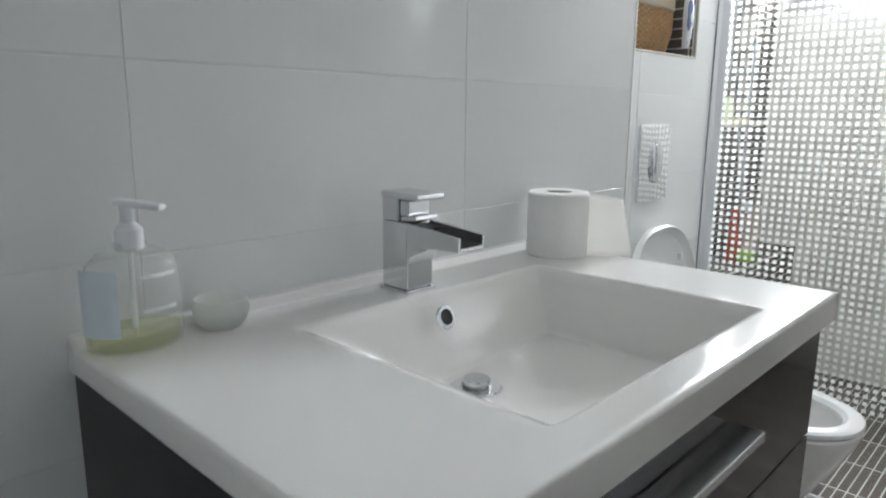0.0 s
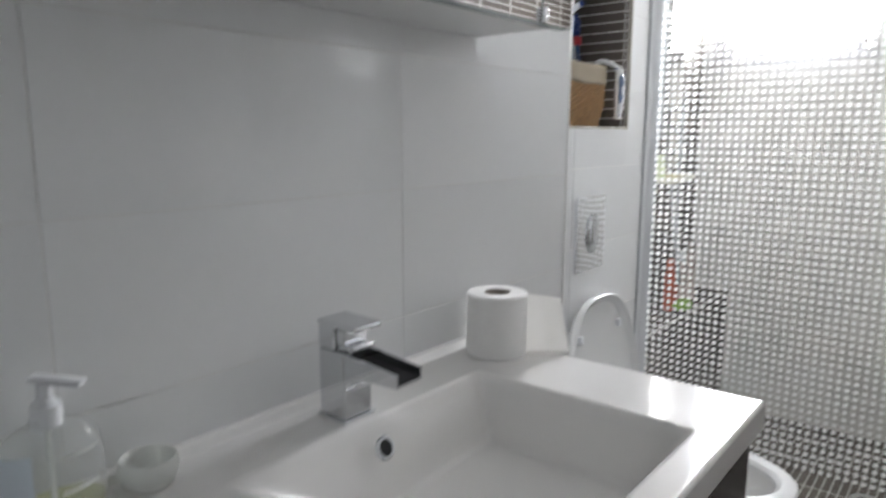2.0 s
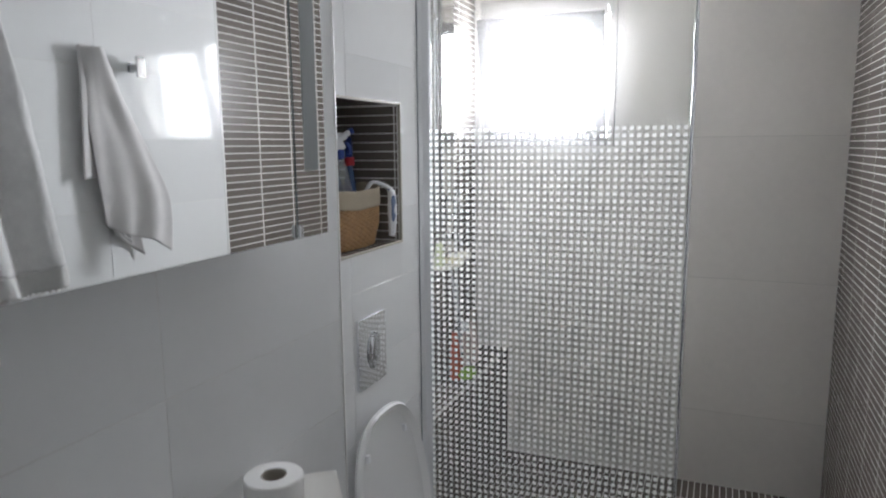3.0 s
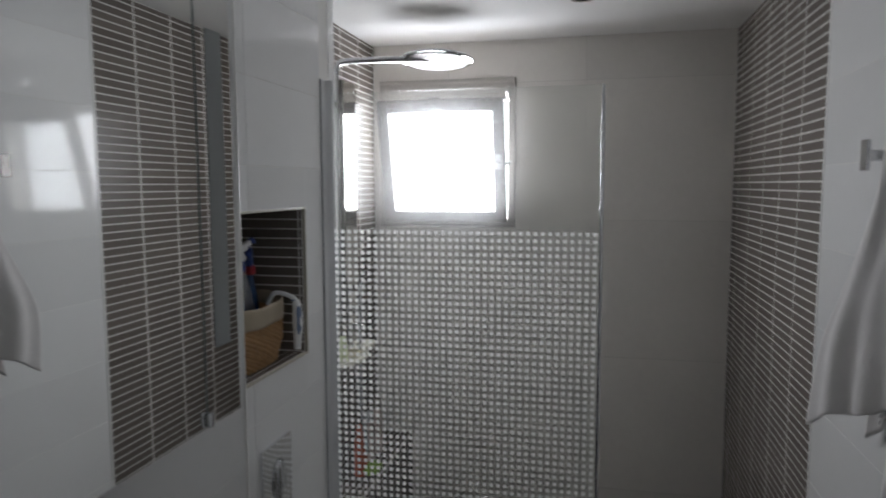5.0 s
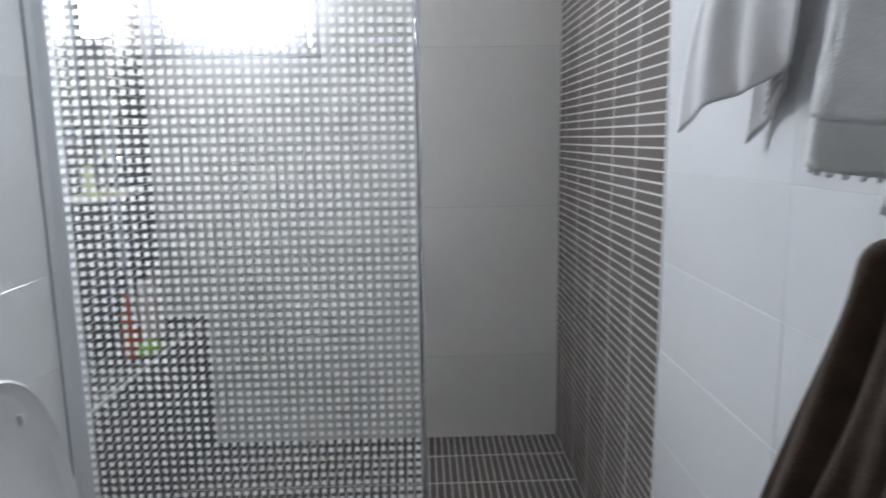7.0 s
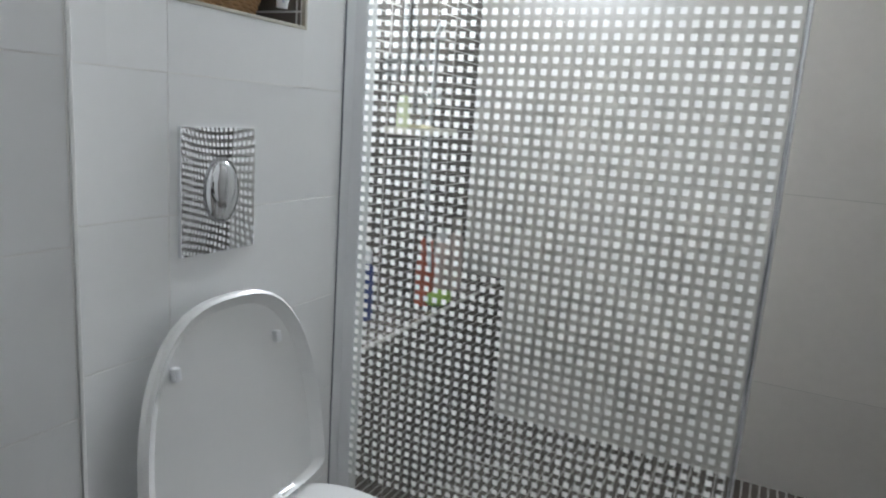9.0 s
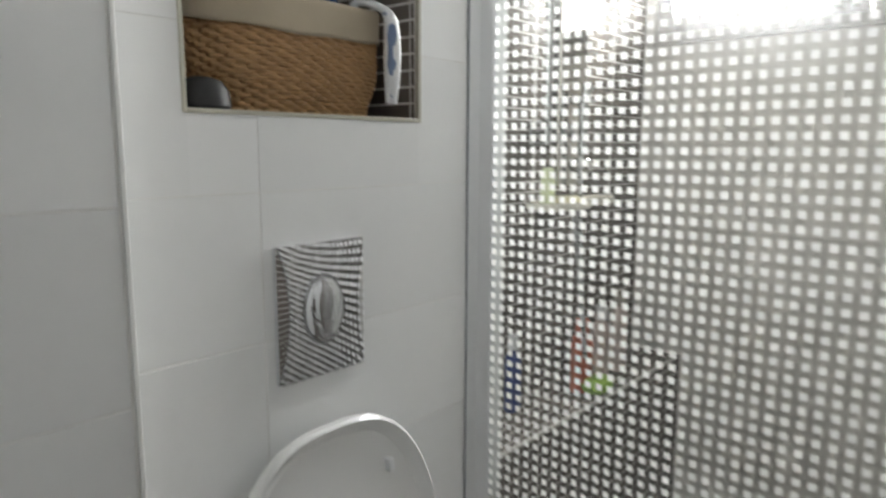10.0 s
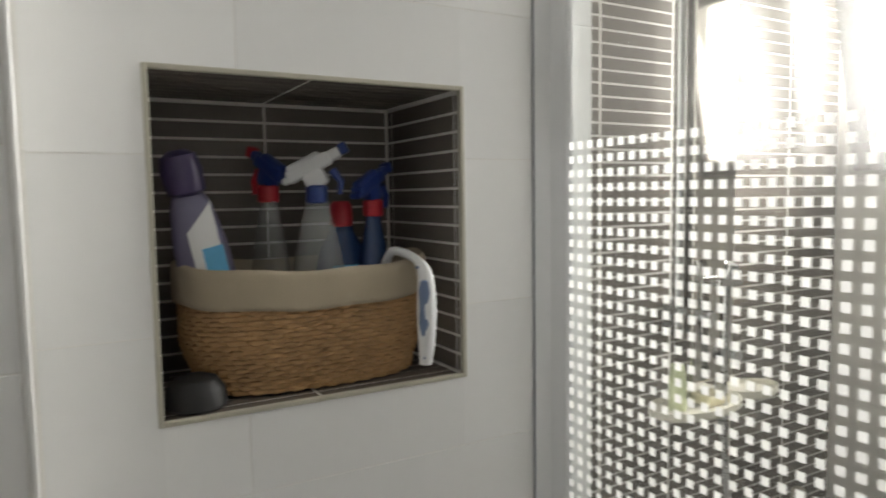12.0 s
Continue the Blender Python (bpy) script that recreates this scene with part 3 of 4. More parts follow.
part("overflow_ring", ring((0.1465, 0.443, 0.826), 0.0095, 0.0150, 0.004, pose(0, 0, 0, 0, 68, 0)), M_HANDLE, basin)
part("overflow_hole", moved(lathe([(0, 0), (0.0097, 0), (0.0097, 0.002), (0, 0.002)], n=24), Matrix.Translation((0.1465, 0.443, 0.826)) @ pose(0, 0, 0, 0, 68, 0)), M_BLACK, basin)
zd = top_height(0.207, 0.437)
part("drain_ring", ring((0.207, 0.437, zd - 0.001), 0.018, 0.0315, 0.004, Matrix.Identity(4)), M_CHROME, basin)
part("drain_plug", lathe([(0, -0.002), (0.0165, -0.002), (0.0175, 0.006), (0.0175, 0.011), (0.016, 0.0135), (0, 0.0145)], (0.207, 0.437, zd), n=36), M_HANDLE, basin)

# ---- vanity ----
vanity = thing("vanity_cabinet", (0.25, 0.45, 0.30), "dark glossy wall-hung vanity cabinet under the washbasin", "cabinet")
CX, CY0, CY1, CZ0, CZ1 = 0.480, 0.050, 0.848, 0.300, 0.823
bm = box((0.001, CY0, CZ0), (CX - 0.021, CY0 + 0.018, CZ1), 0.001)
part("side_panel", bm, M_DARK, vanity)
part("side_panel", box((0.001, CY1 - 0.018, CZ0), (CX - 0.021, CY1, CZ1), 0.001), M_DARK, vanity)
part("bottom_panel", box((0.001, CY0 + 0.018, CZ0), (CX - 0.021, CY1 - 0.018, CZ0 + 0.018)), M_DARK, vanity)
part("back_panel", box((0.001, CY0 + 0.018, CZ0 + 0.018), (0.016, CY1 - 0.018, CZ1)), M_DARK, vanity)
for z0, z1 in ((0.640, 0.805), (0.303, 0.636)):
    dr = part("drawer_front", box((CX - 0.020, CY0 + 0.001, z0), (CX, CY1 - 0.001, z1), 0.0015), M_DARK, vanity)
    hz = z1 - 0.042
    bm = box((CX + 0.0005, 0.282, hz - 0.006), (CX + 0.037, 0.529, hz + 0.005), 0.0012)
    part("handle", bm, M_HANDLE, dr, "wide flat chrome bar handle")

# ---- tap ----
tap = thing("tap", (0.072, 0.452, 0.85), "square chrome waterfall basin mixer tap", "tap")
tx0, tx1, ty0, ty1 = 0.048, 0.096, 0.424, 0.472
part("base_plate", box((tx0 - 0.003, ty0 - 0.003, 0.8495), (tx1 + 0.003, ty1 + 0.003, 0.8545), 0.0008), M_CHROME, tap)
part("body", box((tx0, ty0, 0.8545), (tx1, ty1, 0.944), 0.0022), M_CHROME, tap)
bm = box((tx0, ty0 + 0.0005, 0.9445), (tx0 + 0.030, ty1 - 0.0005, 0.976), 0.0018)
box((tx0 + 0.0305, ty0 + 0.004, 0.952), (tx1 - 0.002, ty1 - 0.004, 0.972), 0.0015, bm)
part("handle_block", bm, M_CHROME, tap)
part("wedge", moved(box((0, ty0 + 0.005, 0), (0.030, ty1 - 0.005, 0.006), 0.0012), Matrix.Translation((tx0 + 0.031, 0, 0.9445)) @ pose(0, 0, 0, 0, -6, 0)), M_CHROME, tap)
lever = moved(box((-0.001, -0.025, 0), (0.068, 0.025, 0.0075), 0.002), Matrix.Translation((tx0, 0.448, 0.9755)) @ pose(0, 0, 0, 0, 1.5, 0))
part("lever", lever, M_CHROME, tap)
# spout: an open channel that sweeps out of the body
under = [(tx1 - 0.001, 0.888), (tx1 + 0.004, 0.899), (tx1 + 0.012, 0.908), (tx1 + 0.026, 0.9140), (tx1 + 0.050, 0.9170), (0.186, 0.9190)]
bm = bmesh.new()
rows = []
for x, z in under:
    q = (x - tx1) / (0.186 - tx1)
    top = 0.944 - 0.0085 * q
    bed = min(top - 0.004, max(z + 0.004, 0.929 - 0.006 * q))
    y0, y1, w = ty0 + 0.001, ty1 - 0.001, 0.0032
    rows.append([bm.verts.new(c) for c in ((x, y0, z), (x, y1, z), (x, y1, top), (x, y1 - w, top), (x, y1 - w, bed), (x, y0 + w, bed), (x, y0 + w, top), (x, y0, top))])
for lo, hi in zip(rows, rows[1:]):
    for k in range(8):
        bm.faces.new((lo[k], lo[(k + 1) % 8], hi[(k + 1) % 8], hi[k]))
bm.faces.new(rows[0])
bm.faces.new(rows[-1])
part("spout", bm, M_CHROME, tap)
part("spout_channel", moved(box((0, ty0 + 0.005, 0), (0.086, ty1 - 0.005, 0.0015)), Matrix.Translation((tx1 + 0.003, 0, 0.9296)) @ pose(0, 0, 0, 0, 3.7, 0)), M_BLACK, tap, "dark water channel of the spout")

# ---- things on the washbasin ----
soap = thing("soap_dispenser", (0.045, 0.105, 0.85), "clear pump bottle with a little yellow-green soap", "soap dispenser")
sc = (0.045, 0.098, 0.8502)
body_p = [(0, 0.0), (0.036, 0.0), (0.041, 0.004), (0.042, 0.018), (0.041, 0.066), (0.038, 0.085), (0.028, 0.096), (0.015, 0.101), (0.014, 0.107)]
bottle = part("bottle", lathe(body_p, sc, 40, 0.80, 1.13), M_CLEAR, soap, "clear plastic bottle")
part("soap_level", lathe([(0, 0.002), (0.034, 0.002), (0.0385, 0.006), (0.0395, 0.014), (0.0393, 0.019), (0, 0.019)], sc, 40, 0.80, 1.13), M_LIQUID, bottle, "shallow rest of yellow-green liquid soap")


def label_fn(u, v):
    a = radians(-118 + 86 * u)
    return (sc[0] + 0.80 * 0.0426 * math.cos(a), sc[1] + 1.13 * 0.0426 * math.sin(a), sc[2] + 0.019 + 0.066 * v)


lab = part("label", sheet(label_fn, 16, 4), M_LABEL, bottle, "pale blue rectangular label")


def glint_fn(u, v):
    a = radians(-5 + 45 * u)
    return (sc[0] + 0.80 * 0.0426 * math.cos(a), sc[1] + 1.13 * 0.0426 * math.sin(a), sc[2] + 0.040 + 0.004 * v)


# bright glints on the bottle's right side, put in as two white strips
for dz in (0.0, 0.034):
    part("print_bar", moved(sheet(glint_fn, 10, 1), Matrix.Translation((0, 0, dz))), M_FROSTED, bottle)
pump = part("pump", lathe([(0.0130, 0.098), (0.0138, 0.100), (0.0134, 0.119), (0.0090, 0.124), (0.0068, 0.126), (0.0068, 0.146), (0, 0.146)], sc, 28), M_WHITE, soap, "white plastic pump")
part("nozzle", moved(box((-0.011, -0.0095, 0), (0.038, 0.0065, 0.0065), 0.0028), Matrix.Translation((sc[0], sc[1], sc[2] + 0.1415)) @ pose(0, 0, 0, 0, 6, 40)), M_WHITE, pump)
part("dip_tube", tube([(sc[0], sc[1], sc[2] + 0.100), (sc[0], sc[1], sc[2] + 0.010)], 0.0028, 8), M_FROSTED, pump)

dish = thing("soap_cup", (0.048, 0.197, 0.85), "small round frosted white plastic cup", "cup")
part("cup_body", lathe([(0, 0.0), (0.021, 0.0), (0.027, 0.006), (0.031, 0.018), (0.030, 0.029), (0.0285, 0.032), (0.027, 0.029), (0.0275, 0.018), (0.023, 0.008), (0, 0.006)], (0.046, 0.190, 0.8502), 36, 0.98, 0.98), M_FROSTED, dish)

roll = thing("toilet_roll", (0.082, 0.795, 0.85), "white toilet paper roll with a loose end, standing on the washbasin", "toilet paper")
rc = (0.080, 0.788, 0.8502)
bm = lathe([(0.0225, 0.0), (0.049, 0.0), (0.0512, 0.003), (0.0512, 0.103), (0.0495, 0.106), (0.0225, 0.1065), (0.0225, 0.0)], rc, 56)
part("paper_roll", bm, M_PAPER, roll)
part("core", lathe([(0.0195, 0.0), (0.0222, 0.0), (0.0222, 0.105), (0.0195, 0.105), (0.0195, 0.0)], rc, 40), M_CORE, roll)


def loose(u, v):
    s = u * 1.0
    x = rc[0] + 0.0512 + 0.014 * s
    y = rc[1] - 0.008 + 0.084 * s
    z = rc[2] + 0.105 - v * 0.1045 - (0.013 * s * s) * (1 - v)
    return (x - 0.035 * (1 - s) ** 2 + 0.036 * s * (0.35 + 0.65 * v), y + 0.004 * math.sin(3 * s + v), z)


thick(part("loose_sheet", sheet(loose, 14, 10), M_TISSUE, roll, "loose end of thin white paper"), 0.0009)

# ---- mirror cabinet ----
MX, MY0, MY1, MZ0, MZ1 = 0.178, -0.60, 0.834, 1.377, 2.02
mir = thing("mirror_cabinet", (0.08, 0.1, MZ0), "wide wall-hung mirror cabinet above the washbasin", "mirror cabinet")
part("body", box((0.001, MY0, MZ0 + 0.004), (MX - 0.022, MY1 - 0.004, MZ1), 0.001), M_WHITEBOX, mir)
for y0, y1 in ((MY0, 0.747), (0.750, MY1)):
    d = part("mirror_door", box((MX - 0.021, y0, MZ0), (MX - 0.0012, y1, MZ1), 0.0008), M_EDGE, mir)
    part("mirror_glass", box((MX - 0.001, y0 + 0.001, MZ0 + 0.001), (MX, y1 - 0.001, MZ1 - 0.001)), M_MIRROR, d, "silvered mirror glass", smooth=False)
part("frosted_strip", box((MX + 0.0003, 0.774, 1.480), (MX + 0.0008, 0.811, 1.90)), M_FROST, mir, "upright sandblasted strip", smooth=False)
part("knob", box((MX + 0.0005, 0.743, MZ0 + 0.002), (MX + 0.008, 0.754, MZ0 + 0.022), 0.002), M_CHROME, mir)

# ---- toilet ----
TY = 1.458
toilet = thing("toilet", (0.15, TY, 0.0), "white wall-hung toilet with its lid up", "toilet")


def egg(k, n, half, front, back, x0, bulge=2.25):
    a = k * math.tau / n
    c, s = math.cos(a), math.sin(a)
    e = 2.6 if c < 0 else bulge
    r = 1 / (abs(c) ** e + abs(s) ** e) ** (1 / e)
    return x0 + (front if c > 0 else back) * c * r, TY + half * s * r


def egg_rings(levels, n=56):
    bm = bmesh.new()
    rings = [[bm.verts.new((*egg(k, n, half, front, back, x0), z)) for k in range(n)] for half, front, back, x0, z in levels]
    for lo, hi in zip(rings, rings[1:]):
        for k in range(n):
            bm.faces.new((lo[k], lo[(k + 1) % n], hi[(k + 1) % n], hi[k]))
    return bm, rings


lv = [(0.10, 0.10, 0.20, 0.10, 0.075), (0.135, 0.16, 0.20, 0.10, 0.12), (0.160, 0.25, 0.20, 0.10, 0.22), (0.172, 0.315, 0.20, 0.10, 0.33), (0.178, 0.340, 0.20, 0.10, 0.385), (0.178, 0.343, 0.20, 0.10, 0.400),
      (0.174, 0.338, 0.196, 0.10, 0.405), (0.140, 0.295, 0.120, 0.12, 0.405), (0.134, 0.288, 0.112, 0.12, 0.396), (0.128, 0.272, 0.10, 0.12, 0.34), (0.100, 0.20, 0.07, 0.12, 0.25), (0.050, 0.09, 0.04, 0.12, 0.19)]
bm, rings = egg_rings(lv)
bm.faces.new(rings[0])
bm.faces.new(rings[-1])
part("bowl", bm, M_CERAMIC, toilet)
part("water", lathe([(0, 0), (0.062, 0), (0, 0.001)], (0.15, TY, 0.232), 24, 1.3, 1.0), M_CHROME, toilet)
lv = [(0.176, 0.340, 0.150, 0.10, 0.4065), (0.180, 0.345, 0.155, 0.10, 0.412), (0.178, 0.343, 0.152, 0.10, 0.420), (0.170, 0.334, 0.144, 0.10, 0.425), (0.135, 0.290, 0.105, 0.12, 0.424), (0.126, 0.280, 0.096, 0.12, 0.416), (0.124, 0.278, 0.095, 0.12, 0.4065), (0.176, 0.340, 0.150, 0.10, 0.4065)]
bm, rings = egg_rings(lv)
part("seat", bm, M_SEAT, toilet, "white seat ring folded down")
# lid: a shallow egg-shaped tray leaning on the wall
lm = Matrix.Translation((0.004, TY - 0.007, 0.432)) @ pose(0, 0, 0, 0, -97.5, 0)


def lid_ring(half, front, back, x0, z, n=56):
    return [(*[q - o for q, o in zip(egg(k, n, half, front, back, x0, 2.75), (0, TY))], z) for k in range(n)]


bm = bmesh.new()
spec = [(0.172, 0.326, 0.020, 0.03, 0.012), (0.187, 0.338, 0.024, 0.03, 0.004), (0.193, 0.343, 0.028, 0.03, -0.002), (0.198, 0.348, 0.030, 0.03, 0.003), (0.199, 0.349, 0.030, 0.03, 0.013), (0.190, 0.338, 0.024, 0.03, 0.025), (0.13, 0.28, 0.010, 0.03, 0.031)]
rings = [[bm.verts.new(c) for c in lid_ring(*s)] for s in spec]
for lo, hi in zip(rings, rings[1:]):
    for k in range(56):
        bm.faces.new((lo[k], lo[(k + 1) % 56], hi[(k + 1) % 56], hi[k]))
bm.faces.new(rings[0])
bm.faces.new(rings[-1])
lid = part("lid", moved(bm, lm), M_SEAT, toilet, "raised white lid")
for sy in (-0.118, 0.098):
    part("bumper", moved(box((-0.010, -0.006, 0), (0.010, 0.006, 0.020), 0.002), lm @ Matrix.Translation((0.285, sy, 0.001))), M_WHITE, lid)
for sy in (-0.085, 0.085):
    part("hinge", moved(lathe([(0, -0.022), (0.013, -0.022), (0.0145, -0.018), (0.0145, 0.018), (0.013, 0.022), (0, 0.022)], n=24), Matrix.Translation((-0.010, TY + sy, 0.428)) @ pose(0, 0, 0, 90)), M_CHROME, toilet)

# flush plate
plate = thing("flush_plate", (XT, 1.468, 0.965), "chrome flush plate with an oval two-part button", "flush plate")
PY0, PY1, QZ0, QZ1 = 1.392, 1.546, 0.866, 1.060


def dome(u, v):
    a, b = 2 * u - 1, 2 * v - 1
    return (XT + 0.008 + 0.0024 * (1 - a * a) * (0.5 + 0.5 * (1 - b * b)) + 0.0008 * (1 - b * b), PY0 + (PY1 - PY0) * u, QZ0 + (QZ1 - QZ0) * v)


bm = box((XT + 0.0003, PY0, QZ0), (XT + 0.0082, PY1, QZ1), 0.0008)
part("plate_frame", bm, M_BRIGHT, plate)
part("plate", sheet(dome, 24, 24), M_BRIGHT, plate, angle=80)
bc = (XT + 0.0105, 1.469, 0.963)


def button(up, half, tall, rise):
    """A domed oval, its rim sunk into the plate."""
    bm = bmesh.new()
    n = 40
    rows = []
    for f, dx in ((1.0, -0.002), (1.0, 0.15), (0.97, 0.45), (0.85, 0.72), (0.60, 0.90), (0.30, 0.98), (0.03, 1.0)):
        rows.append([bm.verts.new((bc[0] + (dx if dx < 0 else rise * dx), bc[1] + half * f * math.cos(k * math.tau / n), bc[2] + up + tall * f * math.sin(k * math.tau / n))) for k in range(n)])
    for lo, hi in zip(rows, rows[1:]):
        for k in range(n):
            bm.faces.new((lo[k], lo[(k + 1) % n], hi[(k + 1) % n], hi[k]))
    bm.faces.new(rows[-1])
    return bm


part("small_button", button(0.0, 0.034, 0.049, 0.0065), M_CHROME, plate, "crescent lower button")
part("large_button", button(0.0085, 0.0275, 0.0385, 0.0115), M_CHROME, plate, "oval upper button")
part("button_rim", moved(lathe([(0.0342, 0.0), (0.0362, 0.0), (0.0362, 0.0035), (0.0342, 0.0035), (0.0342, 0.0)], n=48), Matrix.Translation((XT + 0.009, 1.469, 0.963)) @ pose(0, 0, 0, 0, 90, 0) @ Matrix.Diagonal((1.44, 1, 1, 1))), M_HANDLE, plate)

# ---- niche things ----
basket = thing("basket", (-0.22, 1.485, NZ0), "oval seagrass basket with a beige linen lining", "basket")
KC, KA, KB = (-0.222, 1.490), 0.096, 0.166     # centre, half depth, half width


def oval(a, f, z):
    c, s = math.cos(a), math.sin(a)
    e = 2.7
    r = 1 / (abs(c) ** e + abs(s) ** e) ** (1 / e)
    return Vector((KC[0] + KA * f * r * c, KC[1] + KB * f * r * s, z))


def belly(s):
    return 0.89 + 0.11 * ease(s, 0, 0.5)


bm = bmesh.new()
rows, seg = 22, 300
for k in range(rows):
    s = k / (rows - 1)
    z = NZ0 + 0.0055 + s * 0.128
    pts = []
    for i in range(seg):
        a = i * math.tau / seg
        wob = 0.0034 * math.sin(a * 38 + (k % 2) * math.pi + 0.35 * math.sin(3 * a + 2 * k))
        p = oval(a, belly(s), z + 0.0009 * noise.noise(Vector((3 * math.cos(a), 3 * math.sin(a), 1.7 * k))))
        d = (p - Vector((KC[0], KC[1], p.z))).normalized()
        pts.append(p + d * wob)
    tube(pts, 0.0037, 6, bm, closed=True)
part("weave", bm, M_WEAVE, basket, "woven seagrass strands")
bm = sheet(lambda u, v: oval(u * math.tau, belly(v) - 0.035, NZ0 + 0.003 + 0.135 * v), 72, 6)
bm.faces.new([bm.verts.new(oval(i * math.tau / 40, 0.76, NZ0 + 0.0045)) for i in range(40)])
part("inner_wall", bm, M_WEAVE, basket)


def lining(u, v):
    a = u * math.tau + math.pi
    up = NZ0 + 0.161 - 0.006 * math.cos(2 * a) + 0.0012 * math.sin(9 * a)
    out = 1.062 + 0.010 * math.sin(13 * a + 3 * v) * v
    if v < 0.6:
        return oval(a, out, up - 0.046 * (1 - v / 0.6))
    return oval(a, out - 0.055 * (v - 0.6) / 0.4, up + 0.004 * math.sin((v - 0.6) / 0.4 * math.pi) - 0.03 * max(0, (v - 0.8) / 0.2))


thick(part("lining", sheet(lining, 110, 12), M_LINEN, basket, "beige linen turned over the rim", angle=80), 0.0022)
base_z = NZ0 + 0.012


def trigger_bottle(name, at, turn, label, body_mat, collar_mat, head_mat, lever_mat, tall=0.20, wide=0.034, deep=0.024, big=1.0):
    ob = thing(name, at, label, "spray bottle", "cleaning bottles in the basket")
    m = Matrix.Translation(at) @ pose(0, 0, 0, 0, 0, turn)
    t = tall
    b = lathe([(0, 0), (0.9, 0), (1.0, 0.006), (1.0, t * 0.48), (0.82, t * 0.62), (0.62, t * 0.80), (0.42, t * 0.94), (0.38, t)], (0, 0, 0), 28)
    for v in b.verts:
        v.co.x *= wide
        v.co.y *= deep
    part("bottle", moved(b, m), body_mat, ob)
    part("collar", moved(lathe([(0.0135, t - 0.004), (0.0155, t - 0.002), (0.0155, t + 0.018), (0.0125, t + 0.021), (0, t + 0.021)], n=24), m), collar_mat, ob)
    h = bmesh.new()
    for x0, x1, z0, z1, y in ((-0.034, 0.030, 0.038, 0.056, 0.011), (-0.016, 0.014, 0.018, 0.046, 0.010), (0.026, 0.046, 0.040, 0.055, 0.007), (-0.042, -0.012, 0.040, 0.050, 0.010)):
        box((x0, -y, t + z0), (x1, y, t + z1), 0.0045, h)
    hm = m @ Matrix.Translation((0, 0, t + 0.03)) @ pose(0, 0, 0, 0, -27, 0) @ Matrix.Scale(big, 4) @ Matrix.Translation((0, 0, -t - 0.03))
    box((-0.030, -0.0085, t + 0.050), (0.020, 0.0085, t + 0.062), 0.005, h)
    part("trigger_head", moved(h, hm), head_mat, ob)
    part("nozzle", moved(box((0.044, -0.0075, t + 0.041), (0.056, 0.0075, t + 0.056), 0.002), hm), lever_mat, ob)
    lv = tube([(0.022, 0, t + 0.042), (0.034, 0, t + 0.026), (0.032, 0, t + 0.008)], [0.006, 0.005, 0.004], 8)
    part("trigger", moved(lv, m), lever_mat, ob)
    return ob


trigger_bottle("spray_bottle", (-0.200, 1.503, base_z), 62, "clear spray bottle with a white trigger head and blue collar", M_CLEAR2, M_BLUE, M_WHITE, M_BLUE, 0.236, 0.043, 0.028, 1.05)
trigger_bottle("spray_bottle", (-0.262, 1.452, base_z), 200, "clear spray bottle with a red collar and blue trigger head", M_CLEAR2, M_RED, M_BLUE, M_RED, 0.238, 0.040, 0.027)
trigger_bottle("spray_bottle", (-0.225, 1.598, base_z), 120, "dark blue spray bottle with a red collar", M_NAVY, M_RED, M_BLUE, M_BLUE, 0.215, 0.034, 0.026)
bb = thing("cleaner_bottle", (-0.258, 1.560, base_z), "dark blue cleaner bottle with a red screw cap", "bottle", "cleaning bottles in the basket")
part("bottle", lathe([(0, 0), (0.9, 0), (1.0, 0.006), (1.0, 0.13), (0.8, 0.165), (0.45, 0.188), (0.42, 0.20)], (0, 0, 0), 28), M_NAVY, bb)
bb_body = bb.children[0]
bb_body.data.transform(Matrix.Translation((-0.258, 1.560, base_z)) @ Matrix.Diagonal((0.03, 0.042, 1, 1)))
part("cap", lathe([(0.0155, 0.196), (0.0175, 0.198), (0.0165, 0.228), (0.012, 0.234), (0, 0.234)], (-0.258, 1.560, base_z), 24), M_RED, bb)
part("label", sheet(lambda u, v: (-0.258 + 0.0305 * math.cos(radians(-35 + 70 * u)), 1.560 + 0.0425 * math.sin(radians(-35 + 70 * u)), base_z + 0.05 + 0.09 * v), 10, 2), M_SKY, bb)
# tall bottle leaning on the niche's side
lb = thing("cleaner_bottle", (-0.205, 1.370, base_z), "lilac squeeze bottle with a violet cap and blue-white label", "bottle", "cleaning bottles in the basket")
lm2 = Matrix.Translation((-0.205, 1.384, base_z)) @ pose(0, 0, 0, 12, 3, 0) @ Matrix.Diagonal((1, 1, 1.15, 1))
b = lathe([(0, 0), (0.92, 0), (1.0, 0.008), (1.0, 0.10), (0.94, 0.16), (0.72, 0.205), (0.50, 0.222)], (0, 0, 0), 28)
for v in b.verts:
    v.co.x *= 0.024
    v.co.y *= 0.036
part("bottle", moved(b, lm2), M_LILAC, lb)
part("cap", moved(lathe([(0.017, 0.218), (0.0235, 0.222), (0.0255, 0.245), (0.022, 0.262), (0.010, 0.268), (0, 0.268)], n=24), lm2), M_PURPLE, lb)
part("label", moved(sheet(lambda u, v: (0.0245 * math.cos(radians(-25 + 60 * u)), 0.0366 * math.sin(radians(-25 + 60 * u)), 0.12 + 0.06 * v + 0.03 * u), 10, 3), lm2), M_WHITE, lb)
part("label_patch", moved(sheet(lambda u, v: (0.0249 * math.cos(radians(-5 + 45 * u)), 0.0370 * math.sin(radians(-5 + 45 * u)), 0.118 + 0.042 * v), 8, 3), lm2), M_SKY, lb, "bright blue patch of the label")

